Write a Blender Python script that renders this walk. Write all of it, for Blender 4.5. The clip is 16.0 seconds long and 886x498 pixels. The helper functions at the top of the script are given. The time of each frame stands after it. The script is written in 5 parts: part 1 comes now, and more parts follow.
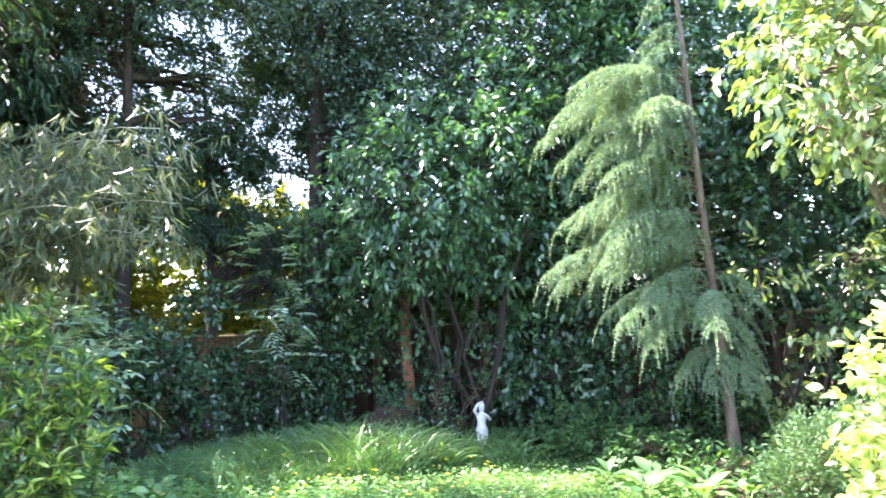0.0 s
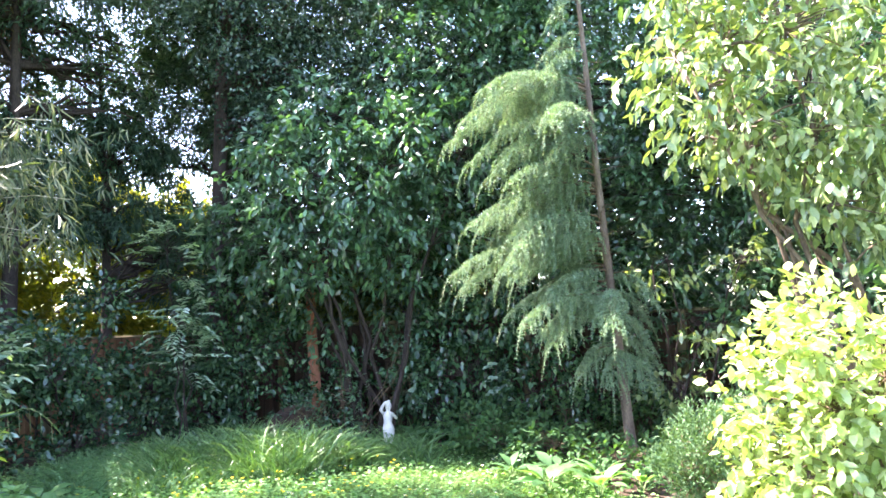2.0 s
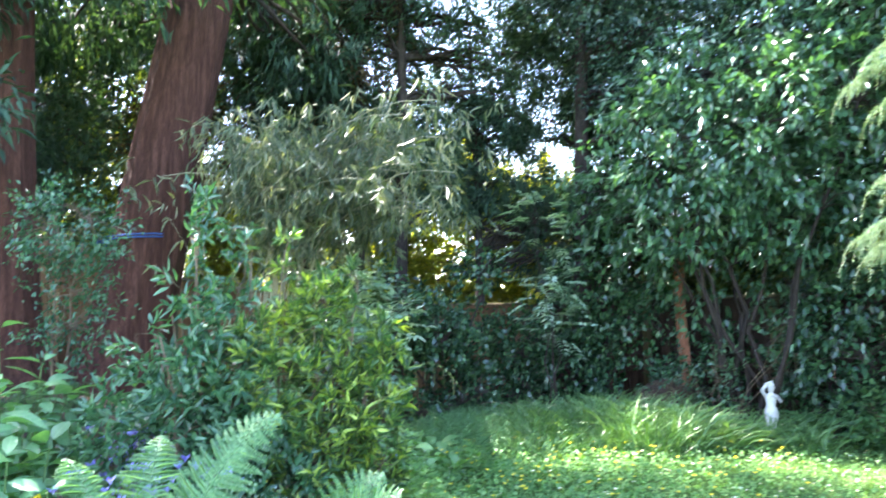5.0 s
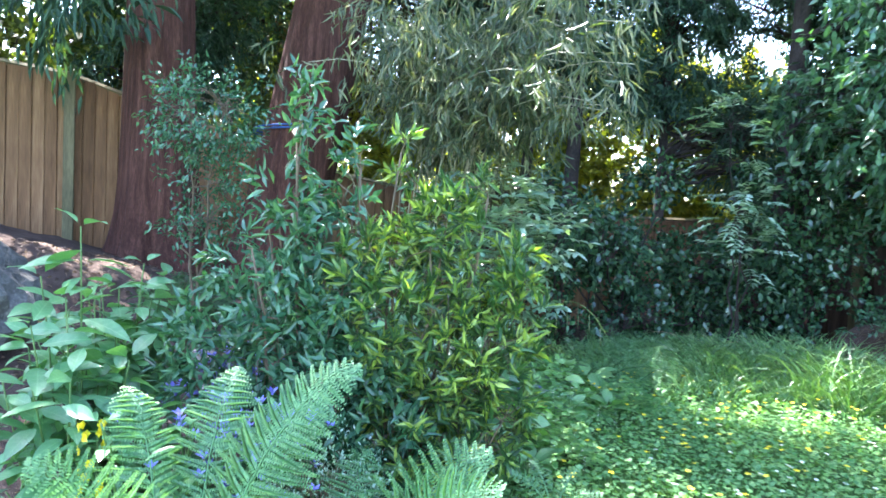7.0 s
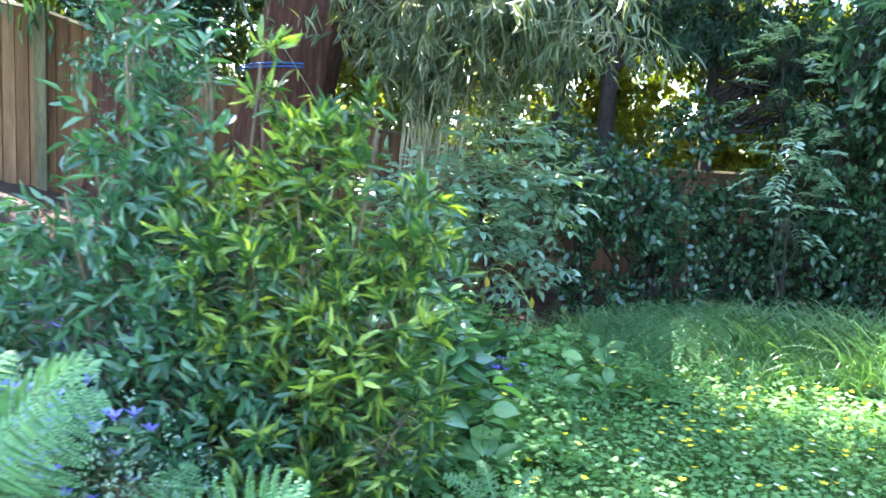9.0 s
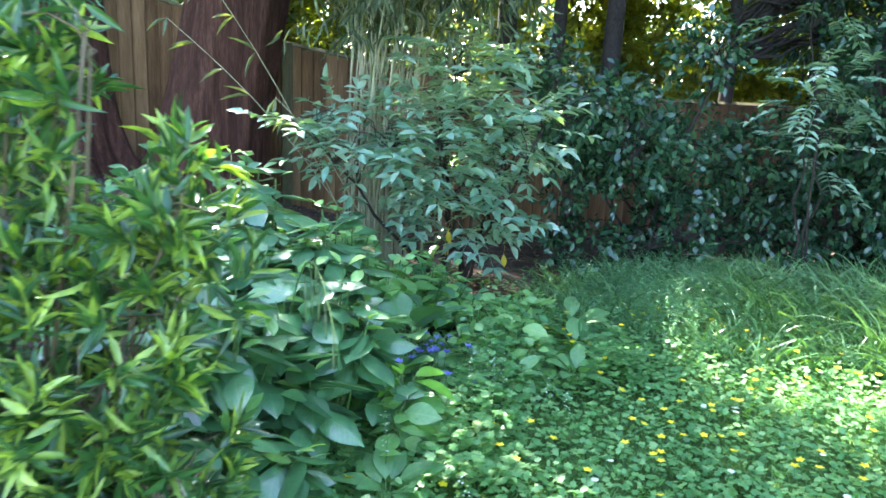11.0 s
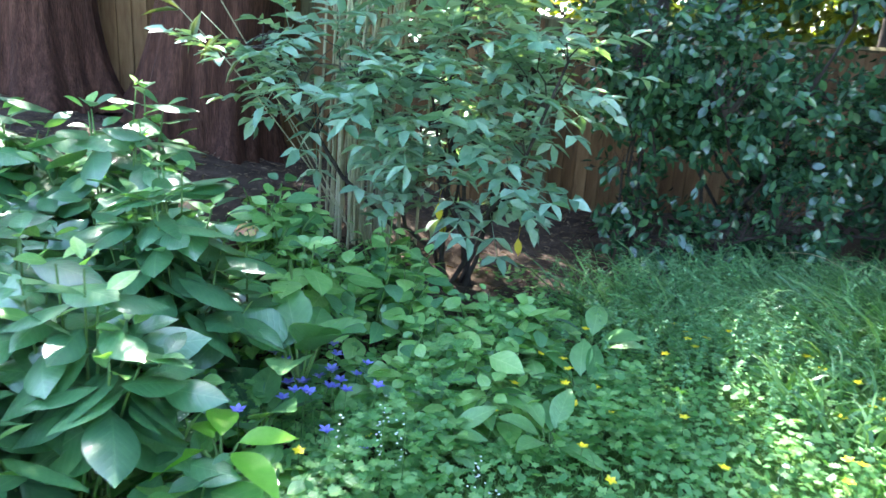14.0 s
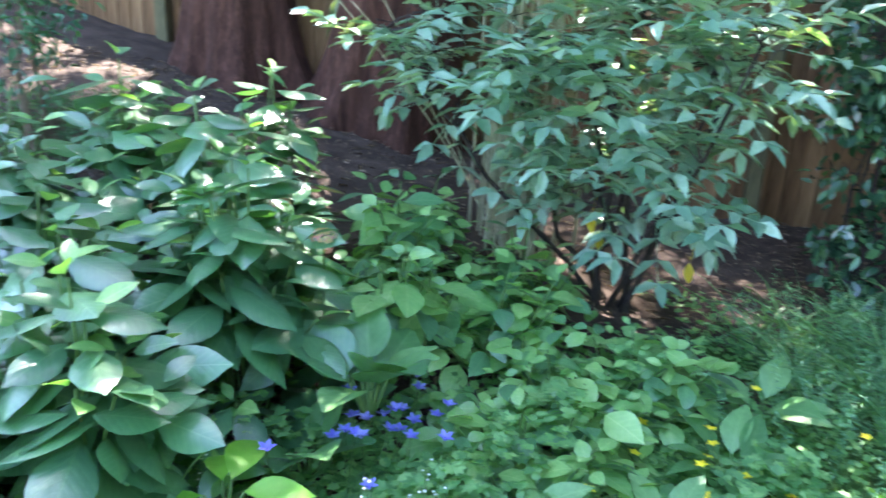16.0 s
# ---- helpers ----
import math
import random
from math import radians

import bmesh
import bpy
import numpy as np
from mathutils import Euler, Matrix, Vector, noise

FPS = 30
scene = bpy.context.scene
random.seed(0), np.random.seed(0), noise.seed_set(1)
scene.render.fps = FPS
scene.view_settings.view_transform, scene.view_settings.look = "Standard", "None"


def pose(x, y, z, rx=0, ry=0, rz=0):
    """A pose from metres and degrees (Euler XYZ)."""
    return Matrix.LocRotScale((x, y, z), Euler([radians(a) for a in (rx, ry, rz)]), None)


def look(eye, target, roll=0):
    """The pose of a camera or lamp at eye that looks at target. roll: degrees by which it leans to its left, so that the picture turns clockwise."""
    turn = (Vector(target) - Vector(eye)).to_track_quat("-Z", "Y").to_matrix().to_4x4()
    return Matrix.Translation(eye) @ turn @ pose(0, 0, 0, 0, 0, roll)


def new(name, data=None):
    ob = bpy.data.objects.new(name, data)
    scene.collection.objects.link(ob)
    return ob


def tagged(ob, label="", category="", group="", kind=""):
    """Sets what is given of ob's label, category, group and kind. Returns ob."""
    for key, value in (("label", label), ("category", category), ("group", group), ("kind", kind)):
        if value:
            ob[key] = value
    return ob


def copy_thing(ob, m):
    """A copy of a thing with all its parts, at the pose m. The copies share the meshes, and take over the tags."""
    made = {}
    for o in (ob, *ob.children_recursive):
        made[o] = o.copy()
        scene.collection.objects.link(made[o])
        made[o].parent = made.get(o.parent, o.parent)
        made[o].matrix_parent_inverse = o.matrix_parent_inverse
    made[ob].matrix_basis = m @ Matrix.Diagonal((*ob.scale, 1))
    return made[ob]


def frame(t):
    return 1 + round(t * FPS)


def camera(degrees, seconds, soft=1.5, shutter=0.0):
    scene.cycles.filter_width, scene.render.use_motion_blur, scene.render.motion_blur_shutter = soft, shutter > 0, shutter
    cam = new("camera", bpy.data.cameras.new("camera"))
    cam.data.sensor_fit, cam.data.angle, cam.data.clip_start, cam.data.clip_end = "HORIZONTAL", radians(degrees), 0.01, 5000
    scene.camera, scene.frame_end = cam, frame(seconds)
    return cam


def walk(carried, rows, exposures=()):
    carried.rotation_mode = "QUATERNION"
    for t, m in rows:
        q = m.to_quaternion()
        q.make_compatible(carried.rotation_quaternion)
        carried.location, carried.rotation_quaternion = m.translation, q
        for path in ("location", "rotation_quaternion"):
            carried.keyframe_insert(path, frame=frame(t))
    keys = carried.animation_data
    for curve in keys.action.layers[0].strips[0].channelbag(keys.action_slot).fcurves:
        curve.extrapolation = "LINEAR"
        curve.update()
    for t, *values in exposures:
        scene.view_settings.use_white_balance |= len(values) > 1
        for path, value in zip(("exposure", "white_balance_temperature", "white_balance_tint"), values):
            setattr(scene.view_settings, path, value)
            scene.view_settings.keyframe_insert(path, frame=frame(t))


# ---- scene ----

cam = camera(61.31, 16.0, soft=1.6, shutter=0.5)
# seconds, x, y, z, pitch, roll, yaw
PATH = [
    (0.0, -0.000, 0.000, 1.504, 5.87, 2.09, -1.04),
    (0.5, 0.038, 0.015, 1.526, 5.54, 2.25, -3.68),
    (1.0, 0.079, 0.004, 1.537, 5.40, 2.32, -4.88),
    (1.5, 0.088, -0.031, 1.534, 5.36, 2.34, -6.38),
    (2.0, 0.003, -0.047, 1.513, 5.48, 2.40, -8.08),
    (2.5, -0.089, -0.008, 1.495, 5.66, 2.48, -9.09),
    (3.0, -0.121, 0.022, 1.508, 5.54, 2.45, -9.03),
    (3.5, -0.087, 0.033, 1.539, 5.53, 2.35, -4.06),
    (4.0, -0.091, 0.051, 1.533, 6.03, 1.81, 5.63),
    (4.5, -0.127, 0.074, 1.511, 5.88, 1.32, 13.16),
    (5.0, -0.202, 0.168, 1.477, 4.24, 0.90, 18.23),
    (5.2, -0.226, 0.223, 1.469, 3.18, 0.72, 19.83),
    (7.3, -0.352, 1.084, 1.577, -4.20, -3.08, 33.03),
    (7.5, -0.328, 1.171, 1.570, -4.42, -3.09, 33.68),
    (8.0, -0.288, 1.400, 1.560, -5.02, -3.03, 35.02),
    (8.5, -0.310, 1.673, 1.548, -5.96, -3.02, 36.03),
    (9.0, -0.279, 1.932, 1.522, -7.22, -2.96, 36.81),
    (9.5, -0.229, 2.198, 1.521, -8.68, -2.93, 37.24),
    (9.7, -0.247, 2.293, 1.519, -9.33, -2.95, 37.45),
    (11.8, -0.430, 3.350, 1.546, -13.73, -3.06, 40.97),
    (12.0, -0.424, 3.451, 1.542, -14.04, -3.47, 41.52),
    (12.5, -0.437, 3.706, 1.502, -14.31, -3.61, 42.80),
    (13.0, -0.529, 3.924, 1.462, -14.75, -3.67, 44.88),
    (13.5, -0.616, 4.166, 1.431, -15.46, -3.66, 47.47),
    (14.0, -0.675, 4.453, 1.405, -16.30, -3.49, 50.34),
    (14.5, -0.794, 4.649, 1.393, -16.98, -3.52, 53.57),
    (15.0, -0.862, 4.806, 1.392, -17.83, -3.44, 56.88),
    (15.5, -0.884, 4.980, 1.389, -18.24, -3.41, 60.86),
    (16.0, -0.858, 5.051, 1.389, -18.14, -2.82, 68.65),
]
walk(cam, [(t, pose(x, y, z, 90 + p, r, w)) for t, x, y, z, p, r, w in PATH], [(0.0, 3.54, 6600, 27), (3.2, 3.38, 6700, 28), (5.0, 3.6, 6350, 19), (7.4, 3.56, 5950, 18), (9.5, 3.64, 6150, 14), (12.5, 3.68, 6200, 8), (14.5, 3.74, 6200, 8), (16.0, 3.76, 6150, 13)])

SUN_YAW, SUN_EL = 66.0, 55.0      # the sun stands to the left, high over the cedars


def unit(v):
    return v / np.maximum(np.linalg.norm(v, axis=-1, keepdims=True), 1e-9)


world = bpy.data.worlds.new("sky")
scene.world = world
world.use_nodes = True
wn = world.node_tree.nodes
sky = wn.new("ShaderNodeTexSky")
sky.sky_type, sky.sun_disc = "NISHITA", False
sky.sun_elevation, sky.sun_rotation = radians(SUN_EL), radians(-SUN_YAW)
wn["Background"].inputs["Strength"].default_value = 0.15
world.node_tree.links.new(sky.outputs[0], wn["Background"].inputs["Color"])
sun_data = bpy.data.lights.new("sun", "SUN")
sun_data.energy, sun_data.angle, sun_data.color = 5.0, radians(0.55), (1.0, 0.95, 0.86)
sun = new("sun", sun_data)
sy, se = radians(SUN_YAW), radians(SUN_EL)
SUN_DIR = Vector((-math.sin(sy) * math.cos(se), math.cos(sy) * math.cos(se), math.sin(se)))
sun.matrix_world = look(SUN_DIR * 40, (0, 0, 0))


# ---------------------------------------------------------------- materials
def nodes_of(name):
    m = bpy.data.materials.new(name)
    m.use_nodes = True
    t = m.node_tree
    return m, t, t.nodes, t.links, t.nodes["Principled BSDF"]


def ramp_of(n, stops):
    r = n.new("ShaderNodeValToRGB")
    e = r.color_ramp.elements
    while len(e) < len(stops):
        e.new(0.5)
    for el, (p, c) in zip(e, stops):
        el.position, el.color = p, (*c, 1)
    return r


def leaf_mat(name, dark, mid, light, rough=0.45, glow=0.35, spec=0.5, patch=2.5):
    """A thin leaf: each leaf has its own tint, with slow patches over the plant, and lets some light through."""
    m, t, n, l, b = nodes_of(name)
    geo = n.new("ShaderNodeNewGeometry")
    tex = n.new("ShaderNodeTexNoise")
    tex.inputs["Scale"].default_value = patch
    add = n.new("ShaderNodeMath")
    add.operation = "MULTIPLY_ADD"
    add.inputs[1].default_value = 0.6
    sub = n.new("ShaderNodeMath")
    sub.operation = "MULTIPLY"
    sub.inputs[1].default_value = 0.4
    pos = n.new("ShaderNodeTexCoord")
    l.new(pos.outputs["Object"], tex.inputs["Vector"])
    l.new(tex.outputs["Fac"], sub.inputs[0])
    l.new(geo.outputs["Random Per Island"], add.inputs[0])
    l.new(sub.outputs[0], add.inputs[2])
    r = ramp_of(n, [(0.12, dark), (0.5, mid), (0.88, light)])
    blotch, mottle = n.new("ShaderNodeTexNoise"), n.new("ShaderNodeMath")
    blotch.inputs["Scale"].default_value, blotch.inputs["Detail"].default_value = 32, 3
    mottle.operation = "MULTIPLY_ADD"
    mottle.inputs[1].default_value = 0.5
    shift = n.new("ShaderNodeMath")
    shift.operation = "SUBTRACT"
    shift.inputs[1].default_value = 0.25
    l.new(pos.outputs["Object"], blotch.inputs["Vector"])
    l.new(blotch.outputs["Fac"], mottle.inputs[0])
    l.new(add.outputs[0], mottle.inputs[2])
    l.new(mottle.outputs[0], shift.inputs[0])
    l.new(shift.outputs[0], r.inputs[0])
    vein = n.new("ShaderNodeTexNoise")
    vein.inputs["Scale"].default_value = 90
    bump = n.new("ShaderNodeBump")
    bump.inputs["Strength"].default_value = 0.25
    bump.inputs["Distance"].default_value = 0.004
    l.new(pos.outputs["Object"], vein.inputs["Vector"])
    l.new(vein.outputs["Fac"], bump.inputs["Height"])
    l.new(bump.outputs[0], b.inputs["Normal"])
    l.new(r.outputs[0], b.inputs["Base Color"])
    b.inputs["Roughness"].default_value = rough
    b.inputs["Specular IOR Level"].default_value = spec
    tr = n.new("ShaderNodeBsdfTranslucent")
    warm = n.new("ShaderNodeMix")
    warm.data_type, warm.blend_type = "RGBA", "MULTIPLY"
    warm.inputs[0].default_value = 1.0
    warm.inputs[7].default_value = (1.5, 1.6, 0.45, 1)
    l.new(r.outputs[0], warm.inputs[6])
    l.new(warm.outputs[2], tr.inputs["Color"])
    mix = n.new("ShaderNodeMixShader")
    mix.inputs[0].default_value = glow
    l.new(b.outputs[0], mix.inputs[1])
    l.new(tr.outputs[0], mix.inputs[2])
    l.new(mix.outputs[0], n["Material Output"].inputs["Surface"])
    return m


def vein_mat(name, dark, mid, light, rough=0.3, glow=0.2, spec=0.65, lines=9.0, slope=0.9, coat=0.15):
    """A broad leaf: leaf_mat with a pale midrib and slanting side veins pressed into the blade."""
    m = leaf_mat(name, dark, mid, light, rough, glow, spec)
    n, l = m.node_tree.nodes, m.node_tree.links

    def calc(op, a, b=None, c=None):
        q = n.new("ShaderNodeMath")
        q.operation = op
        for k, v in enumerate((a, b, c)):
            if v is None:
                continue
            if isinstance(v, (int, float)):
                q.inputs[k].default_value = v
            else:
                l.new(v, q.inputs[k])
        return q.outputs[0]
    tc, sep, info = n.new("ShaderNodeTexCoord"), n.new("ShaderNodeSeparateXYZ"), n.new("ShaderNodeObjectInfo")
    l.new(tc.outputs["Object"], sep.inputs[0])
    ax = calc("ABSOLUTE", sep.outputs["X"])
    run = calc("MULTIPLY_ADD", ax, -slope, sep.outputs["Y"])
    wave = calc("SINE", calc("MULTIPLY", run, lines * 6.283 / 0.2))
    vein = calc("POWER", calc("MULTIPLY_ADD", wave, 0.5, 0.5), 5.0)
    rib = calc("LESS_THAN", ax, 0.0017)
    lines_all = calc("MAXIMUM", rib, calc("MULTIPLY", vein, 0.3))
    bsdf = n["Principled BSDF"]
    bsdf.inputs["Coat Weight"].default_value, bsdf.inputs["Coat Roughness"].default_value = coat, 0.22
    old = bsdf.inputs["Base Color"].links[0].from_socket
    tint = n.new("ShaderNodeMix")
    tint.data_type = "RGBA"
    tint.inputs[7].default_value = (light[0] * 1.25, light[1] * 1.15, light[2] * 1.1, 1)
    l.new(calc("MULTIPLY", lines_all, 0.5), tint.inputs[0])
    l.new(old, tint.inputs[6])
    hue = n.new("ShaderNodeHueSaturation")
    l.new(calc("MULTIPLY_ADD", info.outputs["Random"], 0.5, 0.75), hue.inputs["Value"])
    l.new(calc("MULTIPLY_ADD", info.outputs["Random"], -0.03, 0.515), hue.inputs["Hue"])
    l.new(tint.outputs[2], hue.inputs["Color"])
    l.new(hue.outputs[0], bsdf.inputs["Base Color"])
    press = n.new("ShaderNodeBump")
    press.inputs["Strength"].default_value, press.inputs["Distance"].default_value = 0.4, 0.003
    press.invert = True
    l.new(lines_all, press.inputs["Height"])
    l.new(bsdf.inputs["Normal"].links[0].from_socket, press.inputs["Normal"])
    l.new(press.outputs[0], bsdf.inputs["Normal"])
    return m


def rough_mat(name, stops, scale=(6, 6, 6), rough=0.9, bump=0.6, dist=0.02, fine=40.0, per_piece=0.0, spec=0.2):
    """Bark, wood, soil and stone: stretched noise at two scales, with relief."""
    m, t, n, l, b = nodes_of(name)
    pos, mp = n.new("ShaderNodeTexCoord"), n.new("ShaderNodeMapping")
    mp.inputs["Scale"].default_value = scale
    l.new(pos.outputs["Object"], mp.inputs["Vector"])
    a, c = n.new("ShaderNodeTexNoise"), n.new("ShaderNodeTexNoise")
    a.inputs["Scale"].default_value, a.inputs["Detail"].default_value = 1.0, 6
    c.inputs["Scale"].default_value, c.inputs["Detail"].default_value = fine / 6, 4
    l.new(mp.outputs[0], a.inputs["Vector"])
    l.new(mp.outputs[0], c.inputs["Vector"])
    mixv = n.new("ShaderNodeMath")
    mixv.operation = "MULTIPLY_ADD"
    mixv.inputs[1].default_value = 0.45
    l.new(c.outputs["Fac"], mixv.inputs[0])
    half = n.new("ShaderNodeMath")
    half.operation = "MULTIPLY"
    half.inputs[1].default_value = 0.55
    l.new(a.outputs["Fac"], half.inputs[0])
    l.new(half.outputs[0], mixv.inputs[2])
    out = mixv.outputs[0]
    if per_piece:
        info = n.new("ShaderNodeObjectInfo")
        sh = n.new("ShaderNodeMath")
        sh.operation = "MULTIPLY_ADD"
        sh.inputs[1].default_value = per_piece
        off = n.new("ShaderNodeMath")
        off.operation = "SUBTRACT"
        off.inputs[1].default_value = per_piece / 2
        l.new(info.outputs["Random"], sh.inputs[0])
        l.new(out, sh.inputs[2])
        l.new(sh.outputs[0], off.inputs[0])
        out = off.outputs[0]
    r = ramp_of(n, stops)
    l.new(out, r.inputs[0])
    l.new(r.outputs[0], b.inputs["Base Color"])
    bu = n.new("ShaderNodeBump")
    bu.inputs["Strength"].default_value, bu.inputs["Distance"].default_value = bump, dist
    l.new(mixv.outputs[0], bu.inputs["Height"])
    l.new(bu.outputs[0], b.inputs["Normal"])
    b.inputs["Roughness"].default_value = rough
    b.inputs["Specular IOR Level"].default_value = spec
    return m


BARK_RED = rough_mat("cedar_bark", [(0.3, (0.02, 0.009, 0.007)), (0.5, (0.066, 0.028, 0.019)), (0.72, (0.15, 0.07, 0.048))], (26, 26, 1.6), 0.95, 1.0, 0.03)
BARK_GREY = rough_mat("grey_bark", [(0.3, (0.05, 0.04, 0.032)), (0.55, (0.17, 0.13, 0.1)), (0.75, (0.3, 0.24, 0.18))], (14, 14, 4), 0.9, 0.8, 0.012)
BARK_DARK = rough_mat("dark_bark", [(0.3, (0.012, 0.01, 0.009)), (0.7, (0.07, 0.055, 0.045))], (12, 12, 4), 0.95, 0.8, 0.012)
TWIG = rough_mat("twig", [(0.3, (0.06, 0.045, 0.03)), (0.7, (0.2, 0.15, 0.09))], (20, 20, 8), 0.9, 0.4, 0.004)
CANE = rough_mat("bamboo_cane", [(0.3, (0.2, 0.19, 0.1)), (0.7, (0.5, 0.46, 0.3))], (12, 12, 5), 0.5, 0.2, 0.003, spec=0.5)
STRAW = rough_mat("dry_stem", [(0.3, (0.25, 0.2, 0.1)), (0.7, (0.55, 0.47, 0.28))], (12, 12, 5), 0.7, 0.2, 0.003)
GREEN_STEM = rough_mat("green_stem", [(0.3, (0.04, 0.09, 0.02)), (0.7, (0.12, 0.2, 0.06))], (12, 12, 5), 0.6, 0.2, 0.003)
FENCE_WOOD = rough_mat("fence_board_wood", [(0.25, (0.06, 0.029, 0.013)), (0.5, (0.165, 0.088, 0.04)), (0.75, (0.29, 0.17, 0.085))], (18, 18, 1.5), 0.85, 0.5, 0.006, per_piece=0.26)
# fence boards with the deep shade behind the shrubs put into the colour
SHADE_WOOD = rough_mat("shaded_board_wood", [(0.25, (0.018, 0.012, 0.009)), (0.5, (0.045, 0.03, 0.021)), (0.75, (0.09, 0.06, 0.042))], (18, 18, 1.5), 0.9, 0.5, 0.006, per_piece=0.2)
POST_WOOD = rough_mat("fence_post_wood", [(0.3, (0.055, 0.052, 0.026)), (0.7, (0.17, 0.145, 0.075))], (16, 16, 2), 0.85, 0.5, 0.006)
SOIL = rough_mat("soil", [(0.3, (0.025, 0.016, 0.012)), (0.52, (0.07, 0.047, 0.035)), (0.75, (0.17, 0.12, 0.095))], (5, 5, 5), 0.95, 1.0, 0.03, fine=120)
TURF = rough_mat("turf", [(0.3, (0.03, 0.05, 0.014)), (0.52, (0.06, 0.12, 0.025)), (0.75, (0.12, 0.2, 0.05))], (6, 6, 6), 0.9, 0.8, 0.02, fine=120)
ROCK = rough_mat("rock", [(0.3, (0.035, 0.036, 0.03)), (0.55, (0.11, 0.105, 0.09)), (0.75, (0.26, 0.24, 0.2))], (5, 5, 5), 0.85, 0.9, 0.03, fine=60)
PINK_STONE = rough_mat("pale_stone", [(0.3, (0.3, 0.22, 0.18)), (0.7, (0.6, 0.48, 0.42))], (8, 8, 8), 0.85, 0.7, 0.02)
STATUE_STONE = rough_mat("statue_plaster", [(0.3, (0.36, 0.35, 0.32)), (0.6, (0.66, 0.64, 0.6))], (12, 12, 12), 0.75, 0.4, 0.008)

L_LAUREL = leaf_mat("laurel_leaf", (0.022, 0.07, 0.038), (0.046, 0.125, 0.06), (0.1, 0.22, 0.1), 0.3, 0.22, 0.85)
# sunlit copy of the laurel leaf: the sunlight is put into the paler colour
L_LAUREL_SUN = leaf_mat("sun_tinted_laurel_leaf", (0.06, 0.12, 0.03), (0.17, 0.25, 0.085), (0.38, 0.44, 0.22), 0.3, 0.2, 0.95)
# shrub leaf brightened so that full sun is already in the colour
L_PALE_SUN = leaf_mat("sun_tinted_shrub_leaf", (0.14, 0.22, 0.06), (0.3, 0.39, 0.14), (0.52, 0.57, 0.3), 0.32, 0.25, 0.7)
L_CAMELLIA = leaf_mat("camellia_leaf", (0.022, 0.06, 0.035), (0.042, 0.105, 0.055), (0.095, 0.2, 0.085), 0.24, 0.18, 0.85)
L_HOLLY = leaf_mat("dark_evergreen_leaf", (0.02, 0.048, 0.036), (0.042, 0.085, 0.06), (0.085, 0.145, 0.1), 0.26, 0.15, 0.7)
L_CONIFER = leaf_mat("conifer_spray", (0.016, 0.042, 0.028), (0.034, 0.076, 0.046), (0.065, 0.12, 0.07), 0.6, 0.2, 0.2)
L_RUSTY = leaf_mat("rusty_conifer_spray", (0.03, 0.024, 0.016), (0.07, 0.05, 0.03), (0.12, 0.1, 0.05), 0.7, 0.2, 0.2)
L_WEEP = leaf_mat("weeping_needles", (0.09, 0.165, 0.105), (0.165, 0.26, 0.165), (0.27, 0.37, 0.235), 0.6, 0.18, 0.2)
L_ELDER = leaf_mat("elder_leaf", (0.11, 0.22, 0.14), (0.22, 0.35, 0.25), (0.42, 0.54, 0.42), 0.32, 0.26, 0.7)
L_YELLOW = leaf_mat("golden_shrub_leaf", (0.016, 0.055, 0.022), (0.055, 0.135, 0.04), (0.4, 0.5, 0.08), 0.3, 0.28, 0.6)
L_GREEN = vein_mat("fresh_green_leaf", (0.06, 0.16, 0.055), (0.115, 0.255, 0.09), (0.2, 0.36, 0.14), 0.42, 0.35, 0.5, 8.0)
L_HYDR = vein_mat("hydrangea_leaf", (0.034, 0.11, 0.044), (0.066, 0.18, 0.072), (0.14, 0.275, 0.115), 0.36, 0.2, 0.9, coat=0.55)
L_BAMBOO = leaf_mat("bamboo_leaf", (0.035, 0.065, 0.032), (0.095, 0.13, 0.065), (0.27, 0.27, 0.155), 0.45, 0.28)
L_GRASS = leaf_mat("grass_blade", (0.04, 0.11, 0.035), (0.09, 0.19, 0.06), (0.18, 0.3, 0.105), 0.5, 0.3)
L_COVER = leaf_mat("ground_cover_leaf", (0.068, 0.185, 0.062), (0.13, 0.29, 0.095), (0.25, 0.42, 0.155), 0.5, 0.38, patch=1.2)
L_FERN = leaf_mat("fern_frond", (0.075, 0.19, 0.08), (0.12, 0.27, 0.115), (0.19, 0.36, 0.16), 0.5, 0.3)
# sunlight is painted into this golden leaf colour
L_SUNNY = leaf_mat("sun_tinted_foliage", (0.1, 0.13, 0.012), (0.2, 0.23, 0.022), (0.38, 0.36, 0.045), 0.5, 0.45)
L_FAR = leaf_mat("distant_foliage", (0.03, 0.055, 0.012), (0.07, 0.105, 0.022), (0.17, 0.2, 0.045), 0.5, 0.35)
L_YOUNG = vein_mat("young_hydrangea_leaf", (0.085, 0.215, 0.065), (0.18, 0.355, 0.105), (0.32, 0.47, 0.18), 0.34, 0.32, 0.7)
L_DWARF = leaf_mat("dwarf_conifer_spray", (0.035, 0.085, 0.04), (0.07, 0.14, 0.065), (0.13, 0.22, 0.1), 0.6, 0.2, 0.2)
L_GLOSSY = leaf_mat("glossy_narrow_leaf", (0.025, 0.08, 0.045), (0.05, 0.135, 0.07), (0.11, 0.23, 0.12), 0.26, 0.22, 0.6)
L_TUFT = leaf_mat("coarse_grass_blade", (0.035, 0.1, 0.032), (0.085, 0.19, 0.06), (0.19, 0.32, 0.11), 0.38, 0.18)
L_BED = leaf_mat("bedstraw_leaf", (0.075, 0.2, 0.09), (0.14, 0.3, 0.135), (0.22, 0.4, 0.18), 0.5, 0.25)
